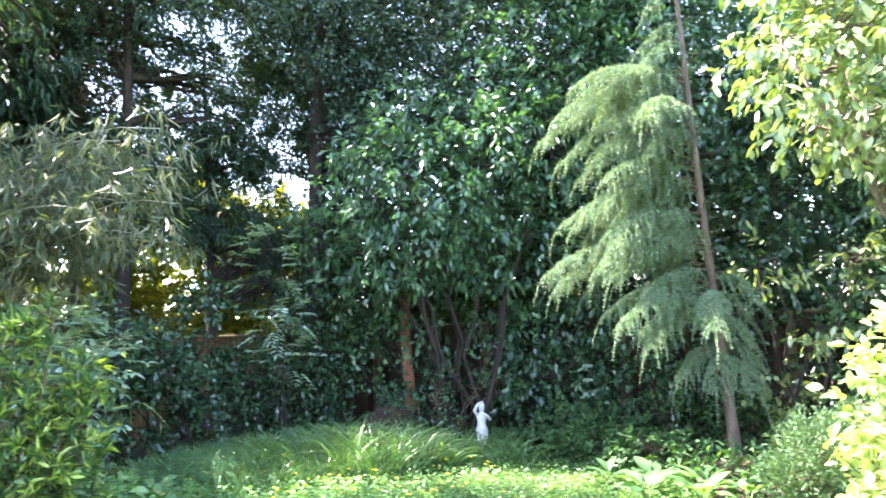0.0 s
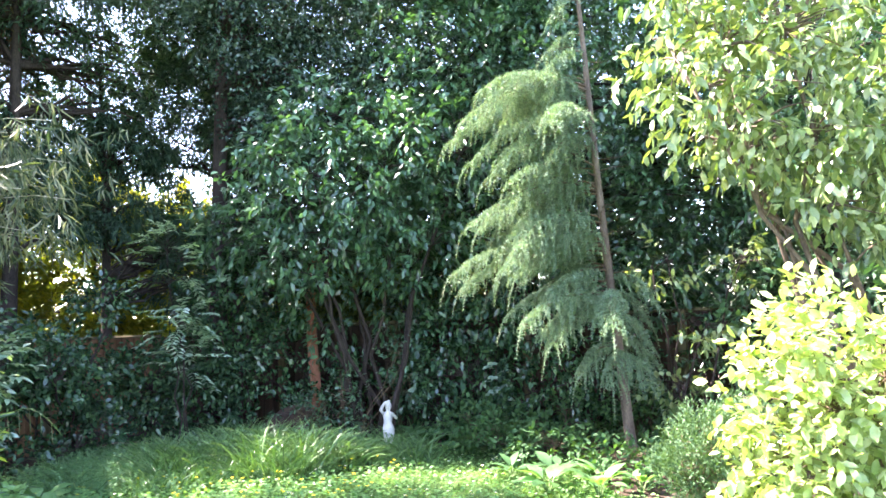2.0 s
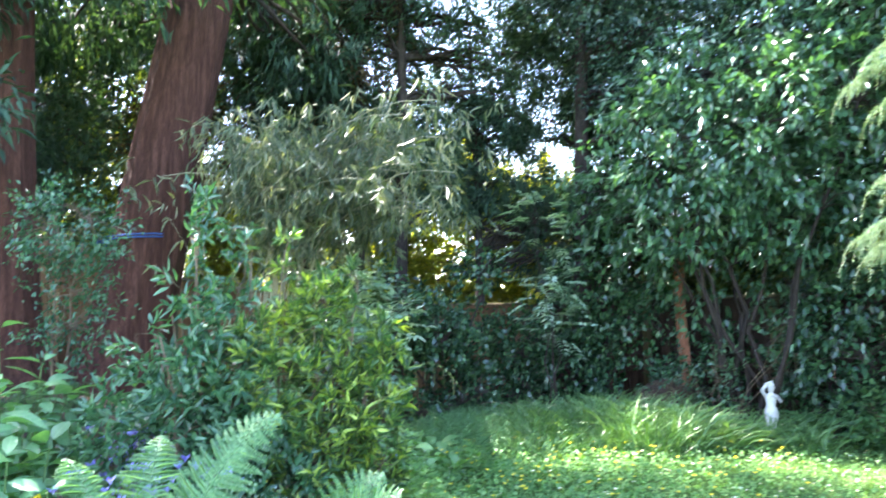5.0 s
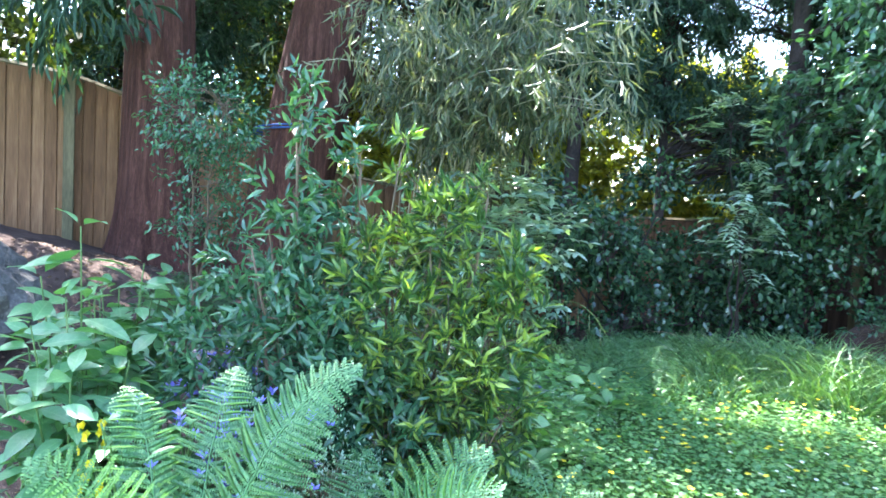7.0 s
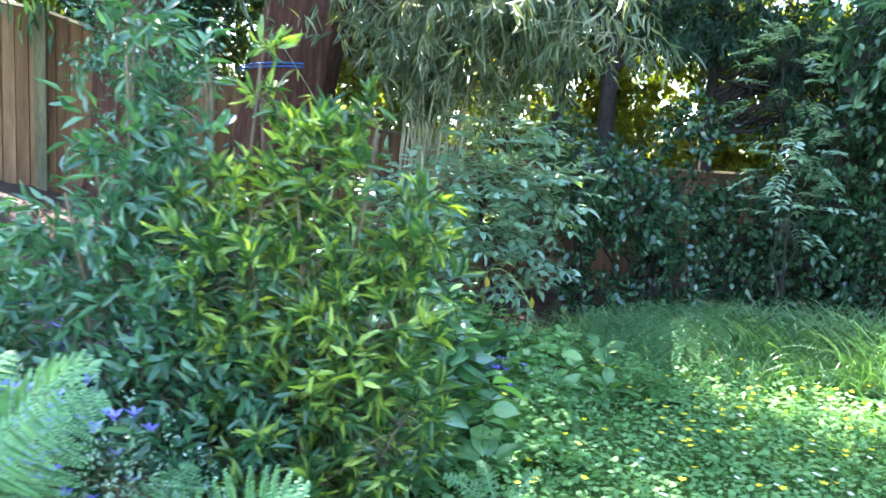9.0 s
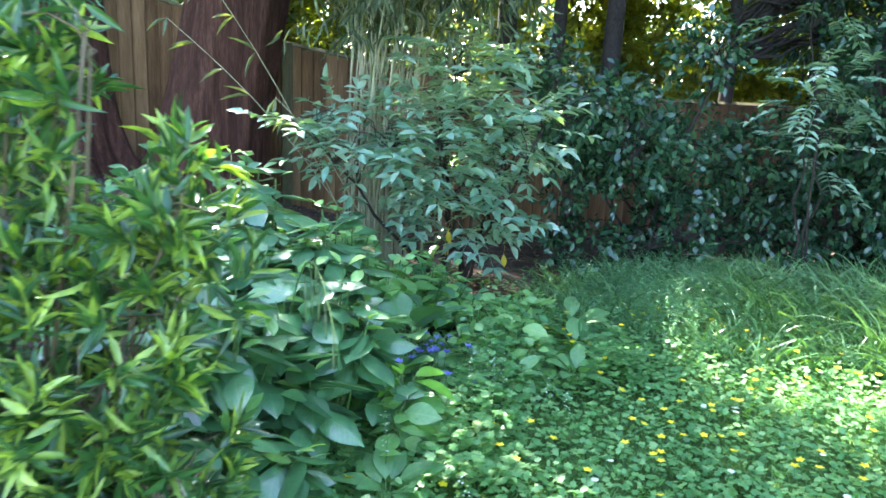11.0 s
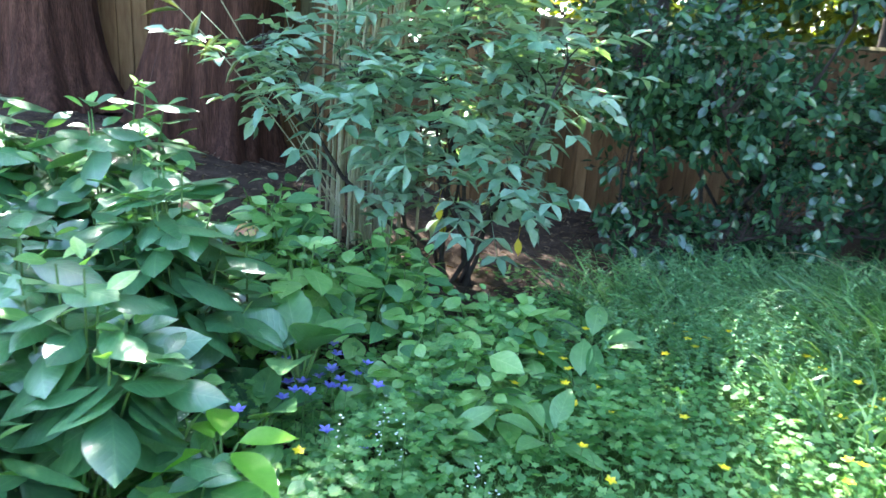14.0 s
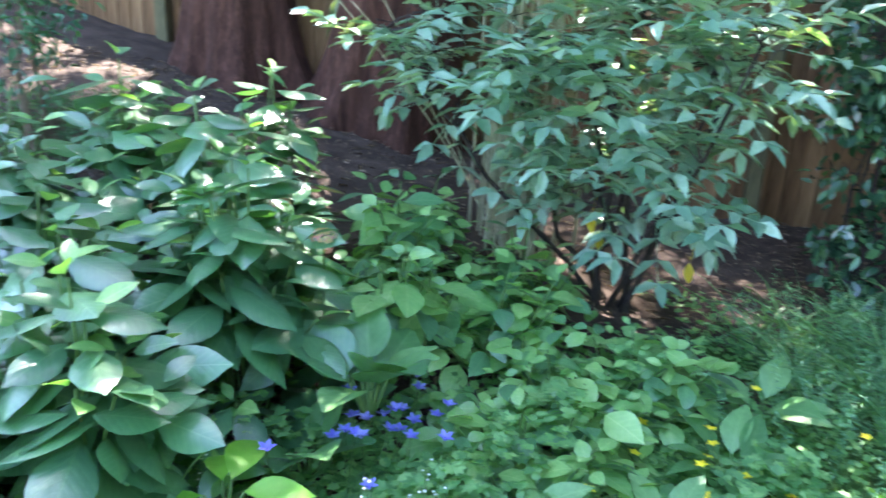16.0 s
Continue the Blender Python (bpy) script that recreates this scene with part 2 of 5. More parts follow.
# broad weed leaf with shade put into its colour
L_DOCK_SHADE = leaf_mat("shaded_dock_leaf", (0.03, 0.08, 0.03), (0.05, 0.125, 0.045), (0.1, 0.2, 0.075), 0.6, 0.25, 0.2)
L_DRY = leaf_mat("dry_leaf", (0.05, 0.03, 0.02), (0.12, 0.075, 0.05), (0.26, 0.19, 0.13), 0.8, 0.15)
P_YELLOW = leaf_mat("yellow_petal", (0.75, 0.55, 0.02), (0.85, 0.66, 0.03), (0.9, 0.75, 0.05), 0.4, 0.25)
P_WHITE = leaf_mat("white_petal", (0.7, 0.7, 0.68), (0.8, 0.8, 0.79), (0.85, 0.85, 0.84), 0.5, 0.25)
P_BLUE = leaf_mat("blue_petal", (0.13, 0.12, 0.55), (0.2, 0.19, 0.7), (0.32, 0.3, 0.8), 0.5, 0.3)
P_PINK = leaf_mat("pink_floret", (0.42, 0.46, 0.14), (0.52, 0.36, 0.2), (0.62, 0.24, 0.26), 0.6, 0.25)
LEAF_YELLOWED = leaf_mat("yellowed_leaf", (0.5, 0.36, 0.02), (0.6, 0.46, 0.03), (0.7, 0.5, 0.05), 0.5, 0.4)


# ---------------------------------------------------------------- mesh tools
class Geo:
    """Gathers vertices and triangles for one mesh."""

    def __init__(self):
        self.v, self.t, self.n = [], [], 0

    def add(self, v, t):
        v, t = np.asarray(v, float).reshape(-1, 3), np.asarray(t, int).reshape(-1, 3)
        self.v.append(v), self.t.append(t + self.n)
        self.n += len(v)

    def tube(self, path, radii, sides=6, flute=0.0, lobes=7, seed=0):
        p = np.asarray(path, float)
        r = np.broadcast_to(np.asarray(radii, float), (len(p),))
        d = unit(np.gradient(p, axis=0))
        ref = np.array([0.0, 1.0, 0.0]) if abs(d[0][1]) < 0.8 else np.array([1.0, 0.0, 0.0])
        a = unit(np.cross(d, ref))
        b = np.cross(d, a)
        ang = np.linspace(0, 2 * np.pi, sides, endpoint=False)
        wave = np.sin(ang * lobes + seed) * 0.6 + np.sin(ang * (lobes * 2 + 3) + seed * 2.3) * 0.4
        k = 1 + np.broadcast_to(np.asarray(flute, float), (len(p),))[:, None] * wave[None]
        ring = p[:, None] + (r[:, None] * k)[..., None] * (np.cos(ang)[None, :, None] * a[:, None] + np.sin(ang)[None, :, None] * b[:, None])
        i, j = np.meshgrid(np.arange(len(p) - 1), np.arange(sides), indexing="ij")
        q, s = i * sides + j, i * sides + (j + 1) % sides
        t = np.concatenate([np.stack([q, s, q + sides], -1).reshape(-1, 3), np.stack([s, s + sides, q + sides], -1).reshape(-1, 3)])
        cap = np.array([[(len(p) - 1) * sides, (len(p) - 1) * sides + u, (len(p) - 1) * sides + u + 1] for u in range(1, sides - 1)])
        self.add(ring.reshape(-1, 3), np.concatenate([t, cap]))

    def leaves(self, shape, pos, axis, up, length, width):
        tv, tt = shape
        pos, axis = np.asarray(pos, float), unit(np.asarray(axis, float))
        side = unit(np.cross(axis, np.asarray(up, float)))
        nor = np.cross(side, axis)
        length, width = np.broadcast_to(length, (len(pos),)), np.broadcast_to(width, (len(pos),))
        v = (pos[:, None] + tv[None, :, :1] * width[:, None, None] * side[:, None] + tv[None, :, 1:2] * length[:, None, None] * axis[:, None]
             + tv[None, :, 2:] * length[:, None, None] * nor[:, None])
        t = tt[None] + (np.arange(len(pos)) * len(tv))[:, None, None]
        self.add(v, t)

    def mesh(self, name, mat, smooth=True):
        v, t = np.concatenate(self.v), np.concatenate(self.t)
        m = bpy.data.meshes.new(name)
        m.vertices.add(len(v)), m.loops.add(len(t) * 3), m.polygons.add(len(t))
        m.vertices.foreach_set("co", v.astype(np.float32).ravel())
        m.loops.foreach_set("vertex_index", t.astype(np.int32).ravel())
        m.polygons.foreach_set("loop_start", np.arange(0, len(t) * 3, 3, dtype=np.int32))
        m.polygons.foreach_set("use_smooth", np.full(len(t), smooth))
        m.materials.append(mat)
        m.update(calc_edges=True)
        return m


def part(name, geo, mat, parent, label="", smooth=True):
    ob = new(name, geo.mesh(name, mat, smooth))
    if parent is not None:
        ob.parent = parent
    if label:
        ob["label"] = label
    return ob


def thing(name, label, category, at=(0, 0, 0), group="", kind=""):
    ob = new(name)
    ob.location = at
    return tagged(ob, label, category, group, kind)


def shape(outline, fold=0.12, droop=0.1):
    """A leaf from its half outline [(half width, along)], with the midrib as a crease."""
    n = len(outline)
    v = [(0, 0, 0)]
    for w, y in outline:
        v += [(0, y, -droop * y * y), (w, y, fold * w - droop * y * y), (-w, y, fold * w - droop * y * y)]
    v.append((0, 1, -droop))
    t = [(0, 2, 1), (0, 1, 3)]
    for k in range(n - 1):
        a, b = 1 + 3 * k, 4 + 3 * k
        t += [(a, a + 1, b), (a + 1, b + 1, b), (a, b, a + 2), (a + 2, b, b + 2)]
    a = 1 + 3 * (n - 1)
    t += [(a, a + 1, len(v) - 1), (a, len(v) - 1, a + 2)]
    return np.array(v, float), np.array(t, int)


LITE = (np.array([(0, 0, 0), (0.5, 0.45, 0.06), (0, 1, -0.08), (-0.5, 0.45, 0.06)], float), np.array([(0, 1, 2), (0, 2, 3)]))
OVAL = shape([(0.4, 0.28), (0.46, 0.62)])
NARROW = shape([(0.5, 0.35), (0.36, 0.7)], 0.2, 0.15)
BLADE = (np.array([(0.5, 0, 0), (-0.5, 0, 0), (0.42, 0.5, 0.06), (-0.42, 0.5, 0.06), (0, 1, -0.16)], float), np.array([(0, 2, 1), (1, 2, 3), (2, 4, 3)]))
NEEDLE = (np.array([(0.5, 0, 0), (-0.5, 0, 0), (0, 1, 0)], float), np.array([(0, 2, 1)]))
LOBED = (np.array([(0, 0, 0), (0.5, 0.2, 0.03), (0.34, 0.45, 0), (0.5, 0.75, 0.02), (0.16, 0.68, 0), (0, 1, -0.05), (-0.16, 0.68, 0), (-0.5, 0.75, 0.02), (-0.34, 0.45, 0), (-0.5, 0.2, 0.03)], float),
         np.array([(0, k, k + 1) for k in range(1, 9)]))


def rand_dir(rng, n):
    return unit(rng.normal(size=(n, 3)))


def in_blobs(rng, blobs, n, shell=0.5):
    """Points in ellipsoids (centre, radii), more of them towards the outside."""
    w = np.array([b[3] * b[4] * b[5] for b in blobs]) ** 0.8
    k = rng.choice(len(blobs), n, p=w / w.sum())
    b = np.array(blobs)[k]
    d = rand_dir(rng, n)
    r = shell + (1 - shell) * np.sqrt(rng.random(n))
    r *= 0.8 + 0.35 * rng.random(n)
    return b[:, :3] + d * b[:, 3:] * r[:, None], d


def sprays(rng, geo, tips, dirs, shape_, per, reach, length, width, droop=0.3, spread=0.8, flat=0.7):
    """Leafy twigs: leaves set along a short twig at each tip."""
    n = len(tips)
    tw = unit(dirs * 0.7 + rng.normal(size=(n, 3)) * 0.55 + np.array([0, 0, 0.15 - droop * 0.8]))
    s = rng.random((n, per))
    p = tips[:, None] + tw[:, None] * (s * reach)[..., None] + rng.normal(size=(n, per, 3)) * reach * 0.12
    ax = unit(tw[:, None] * 0.55 + rng.normal(size=(n, per, 3)) * spread * 0.6 + np.array([0, 0, -droop]))
    up = np.array([0, 0, 1.0]) * flat + rng.normal(size=(n, per, 3)) * (1.05 - flat)
    ln = length * (0.6 + 0.55 * rng.random((n, per)))
    wd = width * (0.7 + 0.45 * rng.random((n, per)))
    geo.leaves(shape_, p.reshape(-1, 3), ax.reshape(-1, 3), up.reshape(-1, 3), ln.ravel(), wd.ravel())
    return tips + tw * reach


def compound(rng, geo, tips, dirs, pairs, reach, length, width, shape_=OVAL, droop=0.25):
    """Pinnate leaves: pairs of leaflets and one at the end, along a drooping stalk."""
    for p, d in zip(tips, dirs):
        d = unit(d * np.array([1, 1, 0.4]) + rng.normal(size=3) * 0.4 + np.array([0, 0, 0.1]))
        side = unit(np.cross(d, [0, 0, 1.0]))
        u = np.linspace(0.3, 1, pairs)
        r = reach * rng.uniform(0.75, 1.2)
        c = p + d * (u * r)[:, None] - np.array([0, 0, 1.0]) * (u ** 2 * r * droop)[:, None]
        up = np.array([0, 0, 1.0]) + rng.normal(size=3) * 0.25
        pos = np.concatenate([c, c, c[-1:]])
        ax = np.concatenate([np.tile(side + d * 0.45, (pairs, 1)), np.tile(-side + d * 0.45, (pairs, 1)), d[None]])
        ax = ax + rng.normal(size=ax.shape) * 0.14 - np.array([0, 0, 0.06])
        n = len(pos)
        geo.leaves(shape_, pos, ax, np.tile(up, (n, 1)) + rng.normal(size=(n, 3)) * 0.15, length * rng.uniform(0.8, 1.15, n), width)
        geo.tube([p, c[-1]], 0.0016, 4)


def bent(a, b, sag=0.0, n=6, wob=0.0, rng=None):
    a, b = np.asarray(a, float), np.asarray(b, float)
    s = np.linspace(0, 1, n)[:, None]
    p = a + (b - a) * s
    p[:, 2] += (sag * 4 * s * (1 - s))[:, 0]
    if wob and rng is not None:
        p[1:-1] += rng.normal(size=(n - 2, 3)) * wob
    return p


def ground_z(x, y):
    """The lawn is level; the ground climbs into a bank along the fence towards the cedars."""
    x, y = np.asarray(x, float), np.asarray(y, float)
    s = (x + 6.0) * 0.547 + (y - 7.39) * 0.837
    d = (x + 6.0) * 0.837 - (y - 7.39) * 0.547
    h = np.clip(0.4 - 0.24 * s, 0.0, 1.6)
    k = np.clip((5.4 - d) / 4.3, 0, 1)
    return h * k * k * (3 - 2 * k) * np.clip((14 + d) / 8, 0.2, 1)


def fence_at(s, d=0.0):
    return np.array([-6.0 + 0.547 * s + 0.837 * d, 7.39 + 0.837 * s - 0.547 * d])


def shrub(name, label, category, base, blobs, mat, shape_=OVAL, tips=300, per=8, reach=0.2, length=0.08, width=0.035, droop=0.3, seed=1, wood=TWIG, stems=6, thick=0.018, shell=0.5, flat=0.7, group="", crown_label="", pairs=0):
    """A bush or small tree: stems that fork into twigs, and leafy sprays at their ends."""
    rng = np.random.default_rng(seed)
    ob = thing(name, label, category, base, group)
    bl = [(b[0] - base[0], b[1] - base[1], b[2] - base[2], *b[3:]) for b in blobs]
    p, d = in_blobs(rng, bl, tips, shell)
    leaf, w = Geo(), Geo()
    if pairs:
        compound(rng, leaf, p, d, pairs, reach, length, width, shape_, droop)
    else:
        sprays(rng, leaf, p, d, shape_, per, reach, length, width, droop, flat=flat)
    joints = []
    for k in range(stems):
        b = bl[k % len(bl)]
        q = np.array(b[:3]) + rng.normal(size=3) * np.array(b[3:]) * 0.3
        root = np.array([rng.normal() * thick * 5, rng.normal() * thick * 5, -0.05])
        path = bent(root, q, 0, 7, thick * 2.2, rng)
        w.tube(path, np.linspace(thick, thick * 0.45, 7), 6)
        joints += list(path[2:])
    joints = np.array(joints)
    for k in rng.choice(tips, min(tips, 260), replace=False):
        j = joints[np.argmin(np.linalg.norm(joints - p[k], axis=1) + rng.random(len(joints)) * 0.3)]
        w.tube(bent(j, p[k], 0.04, 5, 0.02, rng), np.linspace(thick * 0.35, thick * 0.12, 5), 4)
    part("woody_frame", w, wood, ob)
    part("crown", leaf, mat, ob, crown_label)
    return ob


# ---------------------------------------------------------------- ground and fence
def build_ground():
    def axis(lo, hi, step, far):
        out = [hi]
        while out[-1] < far:
            out.append(out[-1] + max(step, (out[-1] - hi) * 0.35 + step))
        low = [lo]
        while low[-1] > -far:
            low.append(low[-1] - max(step, (lo - low[-1]) * 0.35 + step))
        return np.concatenate([low[:0:-1], np.arange(lo, hi, step), out])
    xs, ys = axis(-9, 5, 0.1, 900), axis(-4, 13, 0.1, 900)
    X, Y = np.meshgrid(xs, ys)
    rng = np.random.default_rng(3)
    Z = ground_z(X, Y) + (np.sin(X * 5.1 + np.sin(Y * 3.7)) * np.sin(Y * 4.3 + X)) * 0.008
    near = (np.abs(X) < 10) & (np.abs(Y - 4) < 9)
    Z = Z + np.where(near, rng.normal(size=X.shape) * 0.006, 0)
    v = np.stack([X, Y, Z], -1).reshape(-1, 3)
    nx = len(xs)
    i, j = np.meshgrid(np.arange(len(ys) - 1), np.arange(nx - 1), indexing="ij")
    a = (i * nx + j).ravel()
    t = np.stack([np.stack([a, a + 1, a + nx], -1), np.stack([a + 1, a + nx + 1, a + nx], -1)], 1).reshape(-1, 3)
    g = Geo()
    g.add(v, t)
    m = g.mesh("ground", SOIL)
    m.materials.append(TURF)
    c = v[t].mean(1)
    m.polygons.foreach_set("material_index", lawn_mask(c[:, 0], c[:, 1]).astype(np.int32))
    tagged(new("ground", m), "lawn running into bare brown soil beds", "ground", kind="structure")


def lawn_mask(x, y):
    wob = 0.18 * np.sin(x * 2.3 + 0.7 * y) + 0.12 * np.sin(y * 3.1 - x)
    left = -2.3 + wob - 0.12 * np.abs(y - 6)
    left = np.where(y > 7.2, -3.2 + (y - 7.2) * 0.9 + wob, left)
    right = 2.45 + wob + np.clip(2.2 - y, 0, 9) * 1.5
    far = (np.abs(x) > 14) | (y < -3.5) | (y > 18)
    return ((x > left) & (x < right) & (y < 8.9 + wob)) | far


def prism(geo, x0, x1, y0, y1, z0, z1, bev=0.004):
    bm = bmesh.new()
    bmesh.ops.create_cube(bm, size=1)
    for q in bm.verts:
        q.co = Vector(((x0 + x1) / 2 + q.co.x * (x1 - x0), (y0 + y1) / 2 + q.co.y * (y1 - y0), (z0 + z1) / 2 + q.co.z * (z1 - z0)))
    if bev:
        bmesh.ops.bevel(bm, geom=bm.edges[:], offset=bev, segments=1, affect="EDGES")
    bmesh.ops.triangulate(bm, faces=bm.faces[:])
    bm.verts.index_update()
    geo.add([q.co[:] for q in bm.verts], [[q.index for q in f.verts] for f in bm.faces])
    bm.free()


def build_fence(name, label, start, turn, length, top, seed, posts, board=0.11, backed=True, wood=FENCE_WOOD):
    """Upright boards in front, a second row behind their joints, and posts; the top steps down with the ground."""
    rng = random.Random(seed)
    ob = thing(name, label, "fence", (*start, 0), kind="structure")
    ob.rotation_euler = (0, 0, turn)
    shapes = []
    for k in range(6):
        g = Geo()
        prism(g, 0.0, board - 0.004 - 0.004 * rng.random(), 0, 0.02, 0, 1, 0.003)
        shapes.append(g.mesh("board", wood, False))
    u = Matrix.Rotation(turn, 3, "Z") @ Vector((1, 0, 0))

    def foot(x):
        return float(ground_z(start[0] + u.x * x, start[1] + u.y * x))
    n = int(length / board)
    for row in range(2 if backed else 1):
        for k in range(n):
            x = k * board + row * board * 0.5
            z0, z1 = foot(x) - 0.03, top(x) + rng.uniform(-0.008, 0.008) - 0.01 * row
            b = new("board", shapes[rng.randrange(6)])
            b.parent = ob
            b.location = (x, 0.026 * row + rng.uniform(-0.002, 0.002), z0)
            b.rotation_euler = (rng.uniform(-0.004, 0.004), rng.uniform(-0.004, 0.004), 0)
            b.scale = (1, 1, z1 - z0)
    for x in posts:
        g = Geo()
        prism(g, x - 0.05, x + 0.05, -0.11, -0.008, foot(x) - 0.2, top(x) + 0.03, 0.008)
        part("post", g, POST_WOOD, ob, smooth=False)
    for xa, xb in zip(posts, posts[1:]):
        for hgt in (0.2, 0.9):
            g = Geo()
            g.tube([(xa, 0.09, foot(xa) * (1 - hgt) + top(xa) * hgt), (xb, 0.09, foot(xb) * (1 - hgt) + top(xb) * hgt)], 0.035, 4)
            part("rail", g, POST_WOOD, ob, smooth=False)
        g = Geo()
        xs = np.linspace(xa, xb, 6)
        g.tube([(x, 0.02, top(x) + 0.015) for x in xs], 0.028, 4)
        part("capping", g, POST_WOOD, ob, smooth=False)
    return ob


build_ground()
TURN_L = math.atan2(0.837, 0.547)
S0, S1 = -9.0, 6.2


def left_top(x):
    s = S0 + x
    return float(np.interp(s, [-9, -4.2, -2.5, 0, 2.0, 3.5, 7], [2.95, 2.78, 2.6, 1.84, 1.52, 1.45, 1.45]))


build_fence("fence_left", "weathered reddish brown close-boarded garden fence stepping down a bank", fence_at(S0), TURN_L, S1 - S0, left_top, 5, [1.1, 2.9, 4.7, 6.48, 9.1, 11.0, 12.9, 14.8])
build_fence("fence_back", "brown close-boarded fence behind the shrubs, coloured dark as in shade", fence_at(S1), TURN_L - math.pi / 2, 12.0, lambda x: 1.5, 6, [0.3, 2.2, 4.1, 6.0, 7.9, 9.8, 11.7], 0.14, False, SHADE_WOOD)


# ---------------------------------------------------------------- trees
def cedar(name, label, base, top, r0, r1, seed, crown_blobs, tips):
    rng = np.random.default_rng(seed)
    ob = thing(name, label, "tree", base)
    b, t = np.zeros(3), np.array(top) - np.array(base)
    g = Geo()
    n = 40
    s = np.linspace(0, 1, n) ** 1.3
    p = b + t * s[:, None]
    p[:, 0] += np.sin(s * 5 + seed) * 0.05
    h = s * t[2]
    r = r0 + (r1 - r0) * s + r0 * 0.5 * np.exp(-h / 0.3)
    g.tube(p - np.array([0, 0, 0.1]), r, 72, flute=0.05 + 0.16 * np.exp(-h / 0.35), lobes=6, seed=seed)
    part("trunk", g, BARK_RED, ob, "stringy reddish brown bark with a flared foot")
    leaf, w = Geo(), Geo()
    bl = [(q[0] - base[0], q[1] - base[1], q[2] - base[2], *q[3:]) for q in crown_blobs]
    pts, d = in_blobs(rng, bl, tips, 0.25)
    sprays(rng, leaf, pts, d * np.array([1, 1, 0.2]), NARROW, 26, 0.55, 0.2, 0.04, 0.45, 0.5, 0.8)
    for k in range(46):
        q = pts[k]
        j = int(np.clip(np.searchsorted(p[:, 2], q[2] + 0.4), 3, n - 1))
        w.tube(bent(p[j], q, 0.2, 8, 0.05, rng), np.linspace(0.05, 0.012, 8), 5)
    part("branch_frame", w, BARK_DARK, ob)
    part("crown", leaf, L_CONIFER, ob)
    return ob


def tree(name, label, base, height, r0, blobs, mat, shape_, tips, per, reach, length, width, droop, seed, bark=BARK_DARK, lean=(0, 0), limbs=70, group=""):
    rng = np.random.default_rng(seed)
    ob = thing(name, label, "tree", base, group)
    g = Geo()
    n = 16
    s = np.linspace(0, 1, n)
    p = np.stack([lean[0] * s + np.sin(s * 4 + seed) * 0.06, lean[1] * s, s * height - 0.1], -1)
    g.tube(p, r0 * (1.02 - 0.85 * s) + r0 * 0.5 * np.exp(-s * height / 0.15), 12, 0.06, 5, seed)
    part("trunk", g, bark, ob)
    bl = [(q[0] - base[0], q[1] - base[1], q[2] - base[2], *q[3:]) for q in blobs]
    pts, d = in_blobs(rng, bl, tips, 0.3)
    leaf, w = Geo(), Geo()
    sprays(rng, leaf, pts, d, shape_, per, reach, length, width, droop)
    for k in range(min(limbs, tips)):
        q = pts[k]
        j = int(np.clip(np.searchsorted(p[:, 2], q[2] - 0.5), 2, n - 1))
        w.tube(bent(p[j], q, 0.12, 7, 0.06, rng), np.linspace(r0 * 0.3, r0 * 0.06, 7), 5)
    part("branch_frame", w, bark, ob)
    part("crown", leaf, mat, ob)
    return ob


def gz(x, y):
    return float(ground_z(x, y))


cedar("cedar_tree", "tall cedar with an upright reddish fluted trunk beside the fence", (-6.6, 5.75, gz(-6.6, 5.75)), (-6.65, 5.8, 9.5), 0.38, 0.12, 3,
      # several high, unseen masses are added only to shade the hydrangeas and bank
      [(-7.1, 5.5, 6.7, 1.7, 1.7, 0.8), (-7.2, 4.6, 4.6, 1.5, 1.2, 0.5), (-6.8, 5.7, 8.4, 1.0, 1.0, 0.8), (-5.3, 5.6, 5.2, 1.0, 0.9, 0.45), (-7.0, 4.8, 3.15, 0.6, 0.6, 0.25), (-6.0, 6.0, 6.2, 0.8, 0.7, 0.4), (-6.6, 4.2, 6.6, 0.9, 0.9, 0.4), (-7.9, 5.3, 5.6, 1.0, 1.3, 0.45), (-5.9, 4.5, 3.1, 0.5, 0.45, 0.18), (-8.0, 4.0, 5.6, 1.0, 1.0, 0.4), (-5.7, 3.9, 5.2, 0.9, 0.8, 0.35), (-6.3, 6.1, 5.3, 0.6, 0.6, 0.3)], 690)
cedar("cedar_tree", "leaning cedar with dark red stringy bark and a buttressed foot", (-6.02, 6.6, gz(-6.02, 6.6)), (-4.6, 7.75, 9.5), 0.42, 0.27, 8,
      # unseen upper masses added to dapple the lawn and shade the back bed
      [(-5.3, 7.9, 6.9, 0.8, 0.8, 0.7), (-4.8, 8.1, 8.3, 0.7, 0.7, 0.7), (-5.4, 9.5, 5.1, 1.1, 0.9, 0.4), (-6.0, 8.9, 5.8, 0.9, 0.9, 0.35), (-7.2, 7.1, 5.1, 1.3, 1.2, 0.5), (-4.2, 8.3, 7.1, 1.1, 0.9, 0.5), (-3.6, 7.6, 7.6, 0.9, 0.9, 0.4)], 400)

